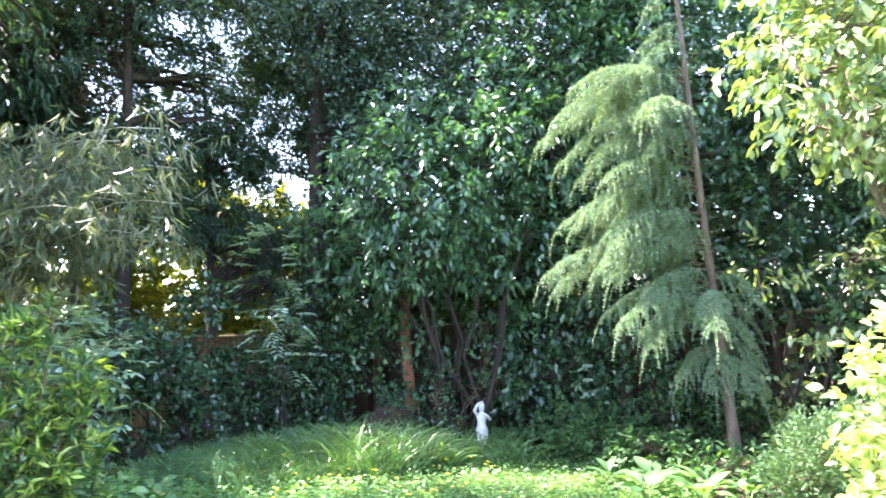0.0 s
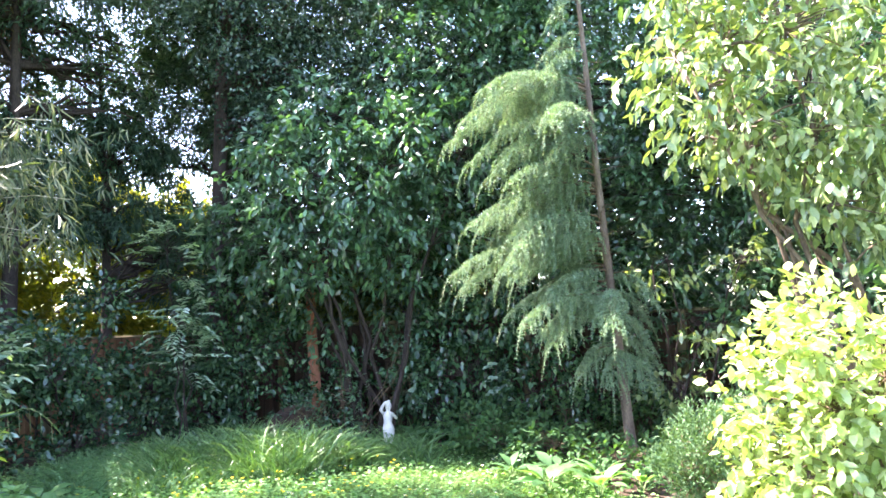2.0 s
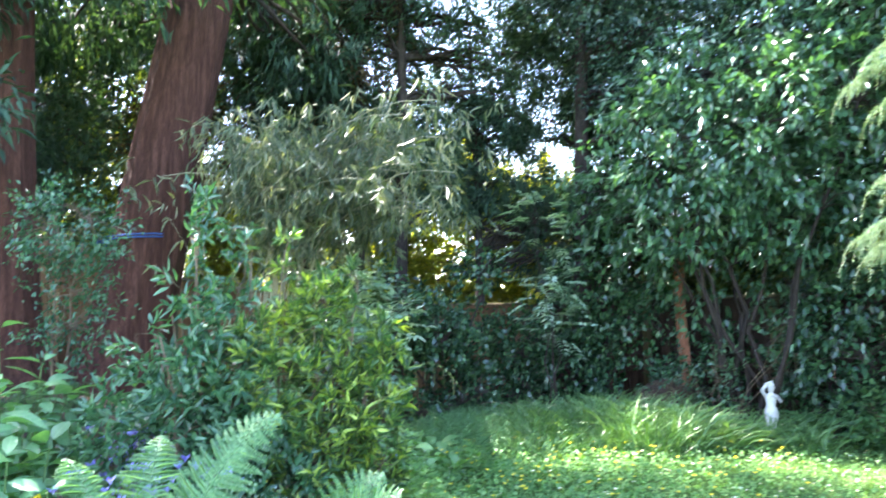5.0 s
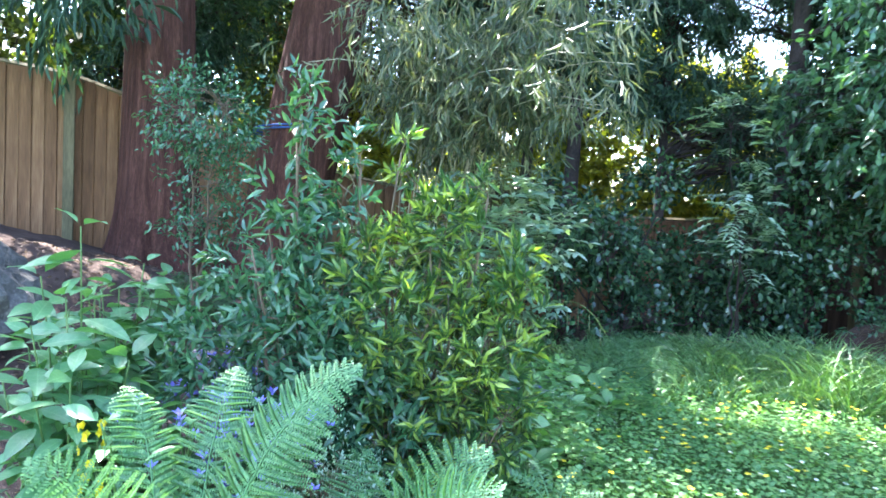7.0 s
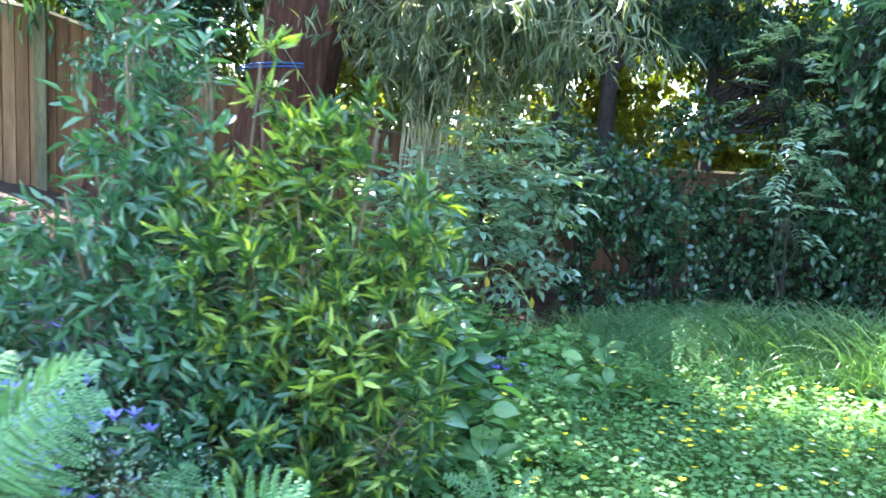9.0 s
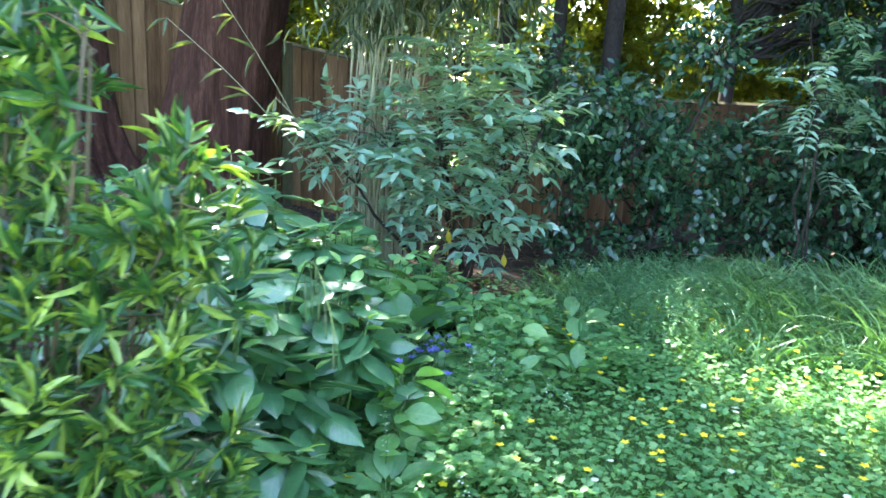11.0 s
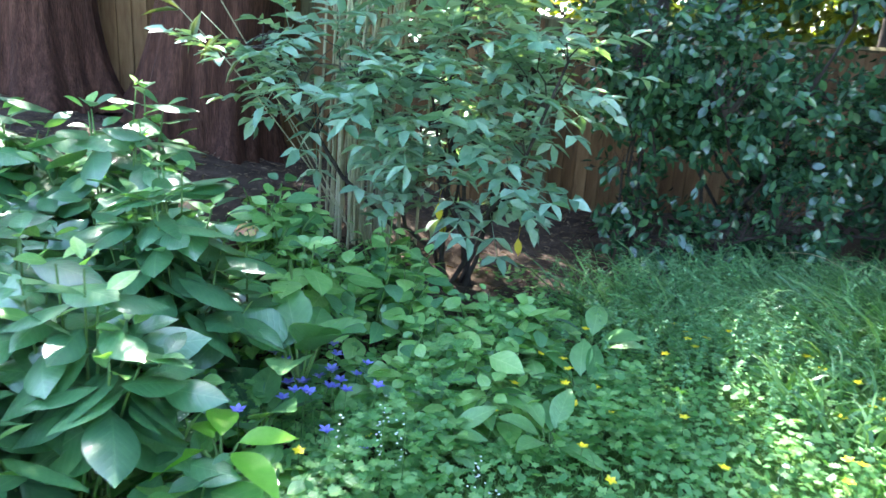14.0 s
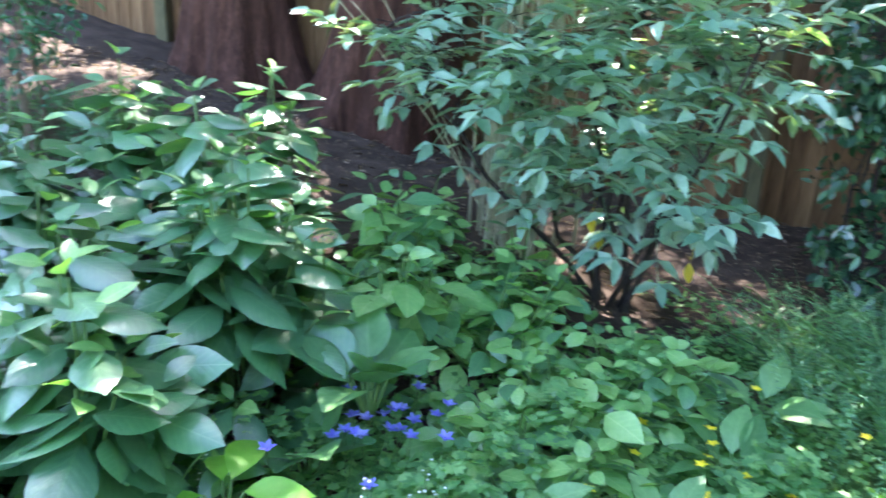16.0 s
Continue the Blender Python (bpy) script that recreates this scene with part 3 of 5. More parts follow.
# dark wood behind the garden
tree("evergreen_tree", "tall dark evergreen tree with small leaves", (-1.6, 10.9, 0), 9.5, 0.15,
     # the last two masses are added to keep sun off the laurel
     [(-0.3, 10.6, 4.9, 1.3, 0.9, 1.2), (0.9, 10.4, 5.4, 1.6, 1.0, 1.5), (-0.9, 10.9, 6.6, 1.6, 1.2, 1.2), (1.2, 10.6, 7.2, 1.9, 1.2, 1.2), (-2.3, 10.5, 7.2, 1.4, 0.9, 1.0), (-1.3, 10.2, 5.8, 0.9, 0.7, 0.8)], L_HOLLY, LITE, 3200, 22, 0.34, 0.075, 0.042, 0.2, 11)
tree("conifer_tree", "dark see-through conifer with bare lower limbs", (-4.3, 10.6, 0), 10, 0.12,
     [(-4.3, 10.8, 6.4, 1.8, 1.1, 0.8), (-3.5, 11.2, 7.4, 2.0, 1.2, 1.0), (-5.0, 11.2, 4.7, 1.0, 0.7, 0.5), (-3.4, 11.8, 5.7, 1.2, 0.8, 0.4), (-5.2, 11.0, 5.7, 1.3, 0.8, 0.6), (-4.3, 10.6, 3.3, 1.1, 0.4, 0.4), (-4.4, 11.6, 4.2, 1.3, 0.6, 0.5), (-3.1, 11.9, 4.9, 1.0, 0.6, 0.5), (-3.4, 12.2, 5.5, 1.4, 0.7, 0.5)], L_CONIFER, LITE, 1150, 34, 0.5, 0.15, 0.03, 0.35, 12, limbs=150)
tree("conifer_tree", "dark conifer with rusty inner sprays", (-6.3, 11.4, 0), 10, 0.16,
     # the last two masses are unseen, added to shade the fence and soil
     [(-5.8, 11.0, 4.9, 1.4, 1.0, 1.2), (-6.4, 11.0, 6.8, 2.2, 1.2, 1.3), (-7.6, 10.4, 4.2, 1.4, 1.0, 1.2), (-7.4, 10.3, 6.6, 1.2, 1.0, 0.5), (-7.2, 9.2, 6.0, 0.7, 0.6, 0.4)], L_RUSTY, LITE, 1040, 34, 0.5, 0.16, 0.035, 0.35, 13)
tree("conifer_tree", "slim dark conifer behind the fence", (-1.55, 12.4, 0), 8.5, 0.11,
     [(-1.9, 12.4, 6.2, 1.2, 0.9, 0.8), (-1.4, 12.3, 5.0, 0.8, 0.6, 0.6), (-0.9, 12.3, 3.8, 0.7, 0.6, 0.8), (-2.3, 12.3, 3.1, 0.9, 0.5, 0.4), (-2.5, 12.5, 4.5, 0.8, 0.5, 0.4)], L_CONIFER, LITE, 710, 34, 0.45, 0.16, 0.035, 0.35, 14, lean=(-0.35, 0), limbs=110)
tree("evergreen_tree", "dark evergreen tree crowding over the fence", (2.6, 10.2, 0), 9, 0.15,
     # the mass at z 6.9 is an unseen canopy added to shade the ground below
     [(1.9, 9.8, 5.0, 1.5, 0.9, 1.3), (3.6, 9.4, 4.6, 1.8, 1.2, 1.8), (4.4, 9.0, 2.4, 1.5, 1.0, 1.6), (2.6, 10.0, 6.8, 1.8, 1.2, 1.2), (1.6, 10.2, 3.4, 1.4, 0.6, 1.2), (1.4, 8.9, 6.9, 1.2, 1.0, 0.6), (3.9, 8.4, 1.2, 0.9, 0.3, 1.2), (4.6, 8.7, 3.3, 1.3, 0.8, 1.6)], L_LAUREL, LITE, 4600, 11, 0.3, 0.125, 0.06, 0.35, 15)
tree("evergreen_tree", "dark evergreen tree at the shady corner", (5.8, 8.0, 0), 8.5, 0.15,
     [(5.6, 7.8, 4.8, 1.7, 1.5, 2.2), (5.6, 7.6, 2.0, 1.4, 1.3, 1.8), (5.9, 6.2, 2.5, 1.0, 1.2, 2.4), (4.9, 7.6, 1.2, 0.8, 0.6, 1.1)], L_LAUREL, LITE, 2900, 11, 0.3, 0.125, 0.06, 0.35, 16)
tree("evergreen_tree", "broad dark tree filling the view behind the back fence", (0.5, 13.5, 0), 9, 0.2,
     [(-0.4, 13.4, 2.4, 1.6, 0.8, 1.9), (1.8, 12.8, 2.6, 2.0, 0.8, 2.2), (0.6, 13.3, 5.6, 2.6, 0.9, 2.0), (4.2, 12.0, 4.5, 2.2, 0.9, 4.0)], L_HOLLY, LITE, 1500, 22, 0.6, 0.14, 0.08, 0.2, 17)

# the shady hedge of laurel in front of the back fence
shrub("laurel_bush", "large dark glossy laurel bush with long hanging leaves", "bush", (0.4, 9.3, 0),
      [(-0.2, 9.0, 3.2, 0.95, 0.6, 0.85), (0.7, 9.0, 3.3, 0.9, 0.6, 0.9), (0.9, 9.0, 2.5, 0.7, 0.5, 0.6), (-0.5, 9.2, 2.4, 0.7, 0.5, 0.45), (0.3, 9.6, 1.7, 0.9, 0.3, 0.6), (-1.1, 9.5, 2.9, 0.6, 0.4, 0.5), (0.2, 9.4, 4.1, 1.0, 0.5, 0.5), (1.5, 9.2, 3.7, 0.6, 0.5, 0.8), (-0.7, 9.0, 3.6, 0.35, 0.3, 0.3), (0.3, 8.7, 2.9, 0.4, 0.3, 0.3), (-0.1, 8.75, 2.2, 0.3, 0.25, 0.2), (0.9, 8.7, 3.9, 0.35, 0.3, 0.25)],
      L_LAUREL, OVAL, 1120, 10, 0.28, 0.125, 0.05, 0.45, 21, BARK_DARK, 9, 0.03)
shrub("laurel_bush", "dark laurel bush filling the shade", "bush", (2.3, 9.6, 0),
      [(1.6, 9.4, 1.0, 0.8, 0.4, 0.9), (2.6, 9.2, 1.0, 0.9, 0.4, 0.9), (2.2, 9.5, 2.2, 1.1, 0.5, 1.2), (3.6, 8.9, 1.2, 0.9, 0.5, 1.2)], L_CAMELLIA, OVAL, 1500, 9, 0.24, 0.115, 0.05, 0.5, 22, BARK_DARK, 8, 0.025)
shrub("laurel_bush", "half shaded laurel bush with leaves coloured as if sunlit", "bush", (3.75, 7.7, 0),
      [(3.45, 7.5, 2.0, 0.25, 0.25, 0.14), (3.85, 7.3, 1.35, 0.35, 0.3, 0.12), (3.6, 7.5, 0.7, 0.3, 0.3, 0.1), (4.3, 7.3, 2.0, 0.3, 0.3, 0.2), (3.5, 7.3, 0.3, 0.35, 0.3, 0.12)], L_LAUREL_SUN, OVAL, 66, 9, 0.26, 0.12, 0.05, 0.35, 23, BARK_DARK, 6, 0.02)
shrub("camellia_bush", "dark glossy camellia trained along the fence", "bush", (-3.1, 9.35, 0),
      [(-3.35, 8.85, 1.2, 0.4, 0.26, 0.42), (-2.9, 9.4, 1.0, 0.5, 0.3, 0.4), (-2.9, 9.4, 0.45, 0.3, 0.25, 0.4), (-2.35, 9.9, 0.95, 0.5, 0.35, 0.42), (-2.2, 9.9, 0.4, 0.35, 0.3, 0.35), (-2.75, 9.3, 1.9, 0.3, 0.25, 0.2), (-3.0, 8.6, 1.2, 0.26, 0.22, 0.4), (-3.75, 9.2, 1.15, 0.32, 0.3, 0.35), (-3.95, 8.85, 1.25, 0.25, 0.25, 0.28)],
      L_CAMELLIA, OVAL, 1080, 9, 0.2, 0.085, 0.048, 0.3, 24, BARK_DARK, 9, 0.018)
shrub("camellia_bush", "low glossy camellia growth hanging beside the fence", "bush", (-3.45, 8.5, 0),
      [(-3.36, 8.25, 1.35, 0.26, 0.18, 0.26), (-3.48, 8.35, 0.85, 0.2, 0.16, 0.3), (-3.25, 8.4, 0.3, 0.34, 0.22, 0.22), (-2.7, 8.75, 0.45, 0.35, 0.2, 0.3), (-3.6, 8.3, 1.75, 0.2, 0.2, 0.2)], L_CAMELLIA, OVAL, 260, 9, 0.17, 0.085, 0.046, 0.3, 29, BARK_DARK, 7, 0.012)
shrub("camellia_bush", "dark evergreen bush before the back fence", "bush", (-1.2, 10.2, 0),
      [(-1.5, 10.0, 1.5, 0.6, 0.4, 0.9), (-0.9, 10.1, 2.0, 0.6, 0.4, 0.7), (-1.7, 10.2, 0.8, 0.6, 0.3, 0.7), (-1.2, 10.0, 2.7, 0.4, 0.3, 0.3)], L_CAMELLIA, OVAL, 760, 9, 0.2, 0.09, 0.05, 0.35, 25, BARK_DARK, 6, 0.018)

shrub("undergrowth_bush", "dark tangled evergreen undergrowth against the back fence", "bush", (0.2, 9.75, 0),
      [(-0.9, 10.0, 0.7, 0.7, 0.3, 0.75), (0.3, 9.8, 0.55, 0.8, 0.25, 0.6), (1.3, 9.5, 0.7, 0.6, 0.3, 0.8), (-1.9, 10.2, 0.6, 0.6, 0.3, 0.6), (3.4, 8.45, 0.6, 0.7, 0.2, 0.6), (4.4, 7.9, 0.7, 0.6, 0.25, 0.7), (2.4, 8.9, 0.5, 0.6, 0.2, 0.5)], L_CAMELLIA, OVAL, 1250, 9, 0.2, 0.085, 0.04, 0.4, 26, BARK_DARK, 9, 0.014)
shrub("undergrowth_bush", "thin shrub with small reddish and green leaves beside the statue", "bush", (0.0, 9.1, 0),
      [(0.0, 9.1, 0.6, 0.35, 0.25, 0.4), (0.75, 9.15, 0.9, 0.25, 0.2, 0.45), (-0.5, 9.2, 0.45, 0.3, 0.2, 0.25)], L_LAUREL, OVAL, 130, 8, 0.16, 0.06, 0.032, 0.2, 27, TWIG, 8, 0.008)
shrub("undergrowth_bush", "low dark leafy weeds under the laurels", "bush", (2.6, 8.5, 0),
      [(1.6, 8.7, 0.25, 0.5, 0.3, 0.25), (2.5, 8.5, 0.3, 0.6, 0.3, 0.3), (3.4, 8.2, 0.3, 0.5, 0.4, 0.3), (2.2, 7.6, 0.16, 0.5, 0.45, 0.16), (1.7, 8.2, 0.2, 0.5, 0.4, 0.2), (2.7, 6.7, 0.14, 0.5, 0.5, 0.14)], L_DOCK_SHADE, OVAL, 760, 8, 0.16, 0.08, 0.04, 0.2, 28, TWIG, 8, 0.008)

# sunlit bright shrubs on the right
# its bright sunlit look comes largely from the sun-tinted leaf colour
shrub("laurel_bush", "big laurel bush with leaves coloured pale as in sunlight", "bush", (4.3, 5.2, 0),
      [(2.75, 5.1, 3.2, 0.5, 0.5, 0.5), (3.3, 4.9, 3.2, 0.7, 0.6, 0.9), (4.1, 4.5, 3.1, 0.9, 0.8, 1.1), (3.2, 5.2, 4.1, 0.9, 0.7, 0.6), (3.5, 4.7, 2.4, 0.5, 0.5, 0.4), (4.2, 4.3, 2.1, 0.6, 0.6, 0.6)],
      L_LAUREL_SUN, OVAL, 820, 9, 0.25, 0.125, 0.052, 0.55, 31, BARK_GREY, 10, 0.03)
shrub("flowering_shrub", "leafy shrub coloured pale yellow-green as in full sun", "bush", (2.6, 3.3, 0),
      [(2.4, 3.2, 1.15, 0.42, 0.42, 0.5), (2.32, 3.25, 0.6, 0.45, 0.4, 0.5), (2.9, 3.1, 0.9, 0.5, 0.5, 0.9), (2.1, 3.25, 0.95, 0.24, 0.3, 0.55)], L_PALE_SUN, OVAL, 880, 10, 0.15, 0.075, 0.042, 0.2, 32, TWIG, 9, 0.012)
shrub("conifer_bush", "dense rounded dwarf conifer bush", "bush", (2.7, 5.1, 0),
      [(2.7, 5.1, 0.38, 0.42, 0.38, 0.38), (2.95, 5.2, 0.6, 0.2, 0.2, 0.22), (2.5, 5.05, 0.3, 0.2, 0.2, 0.2)], L_DWARF, LITE, 800, 20, 0.15, 0.045, 0.012, -0.3, 33, TWIG, 5, 0.02)

# ---------------------------------------------------------------- the middle garden
shrub("golden_shrub", "bushy shrub with narrow whorled yellow-green leaves", "bush", (-2.1, 3.45, gz(-2.1, 3.45)),
      [(-2.0, 3.5, 0.5, 0.36, 0.3, 0.42), (-1.85, 3.6, 0.95, 0.28, 0.24, 0.32), (-2.15, 3.4, 1.15, 0.26, 0.24, 0.3), (-1.95, 3.55, 1.42, 0.15, 0.15, 0.2), (-2.1, 3.45, 1.7, 0.045, 0.045, 0.22), (-1.8, 3.62, 1.6, 0.045, 0.045, 0.2), (-1.92, 3.55, 0.35, 0.24, 0.2, 0.3), (-1.74, 3.7, 0.7, 0.15, 0.15, 0.32), (-1.72, 3.75, 1.15, 0.13, 0.13, 0.26)],
      L_YELLOW, NARROW, 640, 15, 0.05, 0.085, 0.0175, -0.15, 41, TWIG, 16, 0.009, shell=0.25, flat=0.5)
shrub("evergreen_shrub", "bushy shrub with narrow glossy bluish green leaves", "bush", (-2.4, 3.25, gz(-2.4, 3.25)),
      [(-2.38, 3.28, 0.6, 0.3, 0.28, 0.5), (-2.5, 3.2, 1.0, 0.2, 0.2, 0.3), (-2.35, 3.28, 1.22, 0.2, 0.2, 0.26), (-2.5, 3.2, 1.5, 0.1, 0.1, 0.15), (-2.28, 3.35, 1.66, 0.09, 0.09, 0.24), (-2.62, 3.1, 1.3, 0.1, 0.1, 0.15), (-2.45, 3.22, 1.85, 0.07, 0.07, 0.24), (-2.1, 3.3, 0.5, 0.25, 0.22, 0.4), (-2.72, 3.05, 0.9, 0.18, 0.18, 0.25)],
      L_GLOSSY, NARROW, 560, 12, 0.1, 0.08, 0.022, -0.1, 44, TWIG, 16, 0.009, shell=0.25, flat=0.5)
shrub("yew_sapling", "thin yew sapling with flat feathery sprays before the cedar", "tree", (-4.6, 4.6, gz(-4.6, 4.6)),
      [(-4.6, 4.55, 2.1, 0.4, 0.35, 0.2), (-4.55, 4.6, 1.5, 0.25, 0.25, 0.35)], L_GLOSSY, NARROW, 130, 24, 0.24, 0.055, 0.02, 0.0, 45, TWIG, 3, 0.012)
shrub("elder_shrub", "elder shrub with pale green compound leaves", "bush", (-3.5, 6.95, gz(-3.5, 6.95)),
      [(-3.5, 6.8, 1.15, 0.36, 0.4, 0.3), (-3.22, 7.2, 1.2, 0.22, 0.26, 0.14), (-3.85, 6.4, 1.2, 0.25, 0.3, 0.22), (-4.0, 6.0, 1.25, 0.14, 0.2, 0.08), (-3.5, 6.9, 1.6, 0.35, 0.35, 0.25), (-3.42, 6.95, 0.75, 0.32, 0.36, 0.2), (-3.0, 7.0, 1.35, 0.2, 0.2, 0.1)],
      L_ELDER, NARROW, 350, 8, 0.24, 0.12, 0.052, 0.1, 42, BARK_DARK, 9, 0.014, pairs=3)
shrub("elder_shrub", "slim shrub with blue-green feathery compound leaves", "bush", (-1.75, 9.1, 0),
      [(-1.7, 8.9, 1.2, 0.25, 0.25, 0.25), (-1.75, 9.0, 1.6, 0.3, 0.3, 0.3), (-1.9, 9.2, 2.4, 0.35, 0.3, 0.4)], L_ELDER, NARROW, 60, 11, 0.24, 0.1, 0.036, 0.25, 43, BARK_DARK, 3, 0.012, pairs=5)

# dark conifers close behind the fence
tree("conifer_tree", "dark drooping conifer boughs over the fence", (-5.0, 10.6, 0), 6.5, 0.11,
     [(-5.6, 10.3, 3.7, 0.9, 0.6, 0.5), (-4.6, 10.8, 4.0, 0.9, 0.5, 0.45), (-5.8, 10.0, 4.8, 1.0, 0.8, 0.5)], L_CONIFER, LITE, 360, 34, 0.45, 0.15, 0.032, 0.4, 18)
tree("conifer_tree", "dark conifer with drooping boughs over the fence", (-3.4, 11.6, 0), 6.0, 0.1,
     [(-3.3, 11.5, 3.4, 0.9, 0.5, 0.35), (-2.2, 11.9, 2.5, 0.6, 0.4, 0.6), (-3.3, 11.6, 4.4, 0.8, 0.5, 0.35)], L_CONIFER, LITE, 260, 34, 0.45, 0.15, 0.032, 0.4, 19)
tree("conifer_tree", "conifer boughs between the cedars", (-8.6, 7.6, 0.5), 7.0, 0.12,
     [(-8.4, 7.6, 4.0, 1.0, 1.2, 0.9), (-8.2, 8.4, 5.6, 1.2, 1.2, 0.6), (-8.6, 7.0, 2.9, 0.8, 0.8, 0.5)], L_CONIFER, LITE, 480, 34, 0.45, 0.15, 0.032, 0.4, 20)

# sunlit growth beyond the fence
shrub("hedge", "hedge beyond the fence with leaves coloured a sunlit yellow-green", "hedge", (-5.2, 13.0, 0),
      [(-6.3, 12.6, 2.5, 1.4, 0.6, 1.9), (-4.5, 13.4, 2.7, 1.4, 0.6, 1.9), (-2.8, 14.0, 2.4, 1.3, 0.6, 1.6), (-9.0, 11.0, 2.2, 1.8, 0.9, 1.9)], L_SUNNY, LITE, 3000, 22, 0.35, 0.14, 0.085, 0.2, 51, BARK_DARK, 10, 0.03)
shrub("hedge", "tall sunlit trees beyond the fence and cedars", "hedge", (-10.5, 9, 0),
      [(-10.2, 8.8, 3.0, 1.2, 1.8, 2.6), (-9.4, 10.4, 5.4, 1.8, 1.4, 1.4), (-11, 7.0, 4.8, 1.5, 1.8, 2.4), (-10.5, 4.0, 3.5, 1.5, 1.8, 2.5), (-10.6, 1.2, 3.5, 1.5, 1.8, 2.5)], L_FAR, LITE, 2600, 22, 0.5, 0.16, 0.09, 0.3, 53, BARK_DARK, 10, 0.05)
shrub("hedge", "dense trees far beyond the fence", "hedge", (-12, 18, 0),
      [(-16, 15, 3.2, 3, 2, 3.2), (-12, 19, 2.4, 3, 2, 2.4), (-7, 22, 1.8, 4, 2, 2.0), (-1, 22, 2.2, 4, 2, 2.6), (6, 20, 4.5, 5, 2, 5), (12, 13, 5, 3, 6, 5)], L_HOLLY, LITE, 1500, 24, 0.9, 0.34, 0.2, 0.2, 52, BARK_DARK, 12, 0.06)
shrub("hedge", "shady mixed hedge close behind the back fence", "hedge", (-0.8, 12.8, 0),
      [(-5.6, 11.6, 1.2, 1.2, 0.5, 0.5), (-1.2, 13.0, 2.1, 1.2, 0.5, 0.9), (1.2, 12.2, 2.1, 1.5, 0.5, 1.0), (3.4, 11.2, 2.1, 1.4, 0.5, 1.0)], L_FAR, LITE, 1300, 22, 0.35, 0.13, 0.08, 0.2, 54, BARK_DARK, 10, 0.03)


def weeping_conifer():
    """Layered boughs that rise, arch out to one side and hang in feathery plumes."""
    rng = np.random.default_rng(61)
    ob = thing("weeping_conifer", "young larch-like conifer with a slim bare trunk and drooping feathery boughs", "tree", (2.98, 7.45, 0))
    n = 24
    s = np.linspace(0, 1, n)
    p = np.stack([-0.40 * s + 0.012 * np.sin(s * 9), 0.04 * np.sin(s * 7), s * 6.4 - 0.1], -1)
    g = Geo()
    g.tube(p, 0.058 - 0.044 * s + 0.03 * np.exp(-s * 40), 12, 0.05, 5)
    part("trunk", g, BARK_GREY, ob)
    wood, leaf = Geo(), Geo()
    down = np.array([0, 0, -1.0])

    def at(h):
        return np.array([np.interp(h, p[:, 2], p[:, 0]), np.interp(h, p[:, 2], p[:, 1]), h])

    def plume(a, d, ln, droop):
        """A hanging twig clothed all round in short needles."""
        m = max(8, int(ln / 0.017))
        e = np.linspace(0, 1, m)[:, None]
        line = a + d * ln * (e - 0.35 * e ** 2) + down * ln * droop * e ** 1.7
        wood.tube(line[:: max(1, m // 4)], 0.0014, 4)
        k = 7
        pos = np.repeat(line, k, 0)
        tang = np.repeat(unit(np.gradient(line, axis=0)), k, 0)
        ax = unit(rng.normal(size=pos.shape) * 0.75 + tang * 0.65)
        taper = np.repeat((1.05 - 0.5 * e[:, 0]), k)
        leaf.leaves(NEEDLE, pos, ax, rng.normal(size=pos.shape), rng.uniform(0.028, 0.052, len(pos)) * taper, 0.0075)

    def bough(h, ang, out, rise, fall):
        d = np.array([math.cos(ang), math.sin(ang), 0])
        side = np.array([-d[1], d[0], 0])
        m = 16
        q = np.linspace(0, 1, m)[:, None]
        path = at(h) + d * out * (q - 0.12 * q ** 3) + np.array([0, 0, 1.0]) * (rise * np.sin(q * 2.0) - fall * q ** 2.4)
        path[1:] += np.cumsum(rng.normal(size=(m - 1, 3)) * 0.006, axis=0)
        wood.tube(path, np.linspace(0.011, 0.0025, m), 5)
        count = int(10 + out * 19)
        for u in np.linspace(0.1, 1, count) ** 0.85:
            a = np.array([np.interp(u * (m - 1), range(m), path[:, c]) for c in range(3)])
            for sgn in (1, -1):
                if rng.random() < 0.14:
                    continue
                w = side * sgn * rng.uniform(0.25, 1.0) + d * rng.uniform(0.2, 0.8)
                plume(a, unit(w), rng.uniform(0.16, 0.36) * (1.1 - 0.35 * u), rng.uniform(0.45, 1.05))
        plume(path[-1], d, 0.3, 1.1)
    for h, out, rise, fall in [(3.95, 1.0, 0.2, 0.25), (3.85, 1.35, 0.18, 0.35), (3.75, 1.7, 0.15, 0.35), (3.7, 0.8, 0.15, 0.3), (3.5, 1.6, 0.12, 0.45), (3.35, 1.1, 0.1, 0.4), (3.0, 1.25, 0.22, 0.3), (2.95, 1.65, 0.2, 0.4), (2.85, 1.5, 0.2, 0.45), (2.75, 0.9, 0.15, 0.35),
                               (2.55, 1.75, 0.15, 0.4), (2.45, 1.45, 0.12, 0.4), (2.4, 1.0, 0.1, 0.35), (2.25, 1.8, 0.12, 0.45), (2.1, 1.3, 0.08, 0.35), (2.05, 1.6, 0.08, 0.4), (1.85, 1.35, 0.06, 0.35), (1.75, 0.8, 0.05, 0.3), (1.6, 1.05, 0.06, 0.35)]:
        for k in range(3):
            bough(h + rng.normal() * 0.14, math.pi + rng.normal() * 0.45 + (k - 1) * 0.42, out * rng.uniform(0.72, 1.04), rise * rng.uniform(0.5, 1.3), fall * rng.uniform(0.7, 1.25))
    for h, ang, out in [(1.15, 3.5, 0.5), (1.1, 4.3, 0.45), (1.2, 2.7, 0.42), (1.05, 5.2, 0.35), (1.25, 0.3, 0.35), (1.7, 0.1, 0.35), (1.9, 5.6, 0.4), (1.45, 5.9, 0.3)]:
        bough(h, ang, out, 0.06, 0.3)
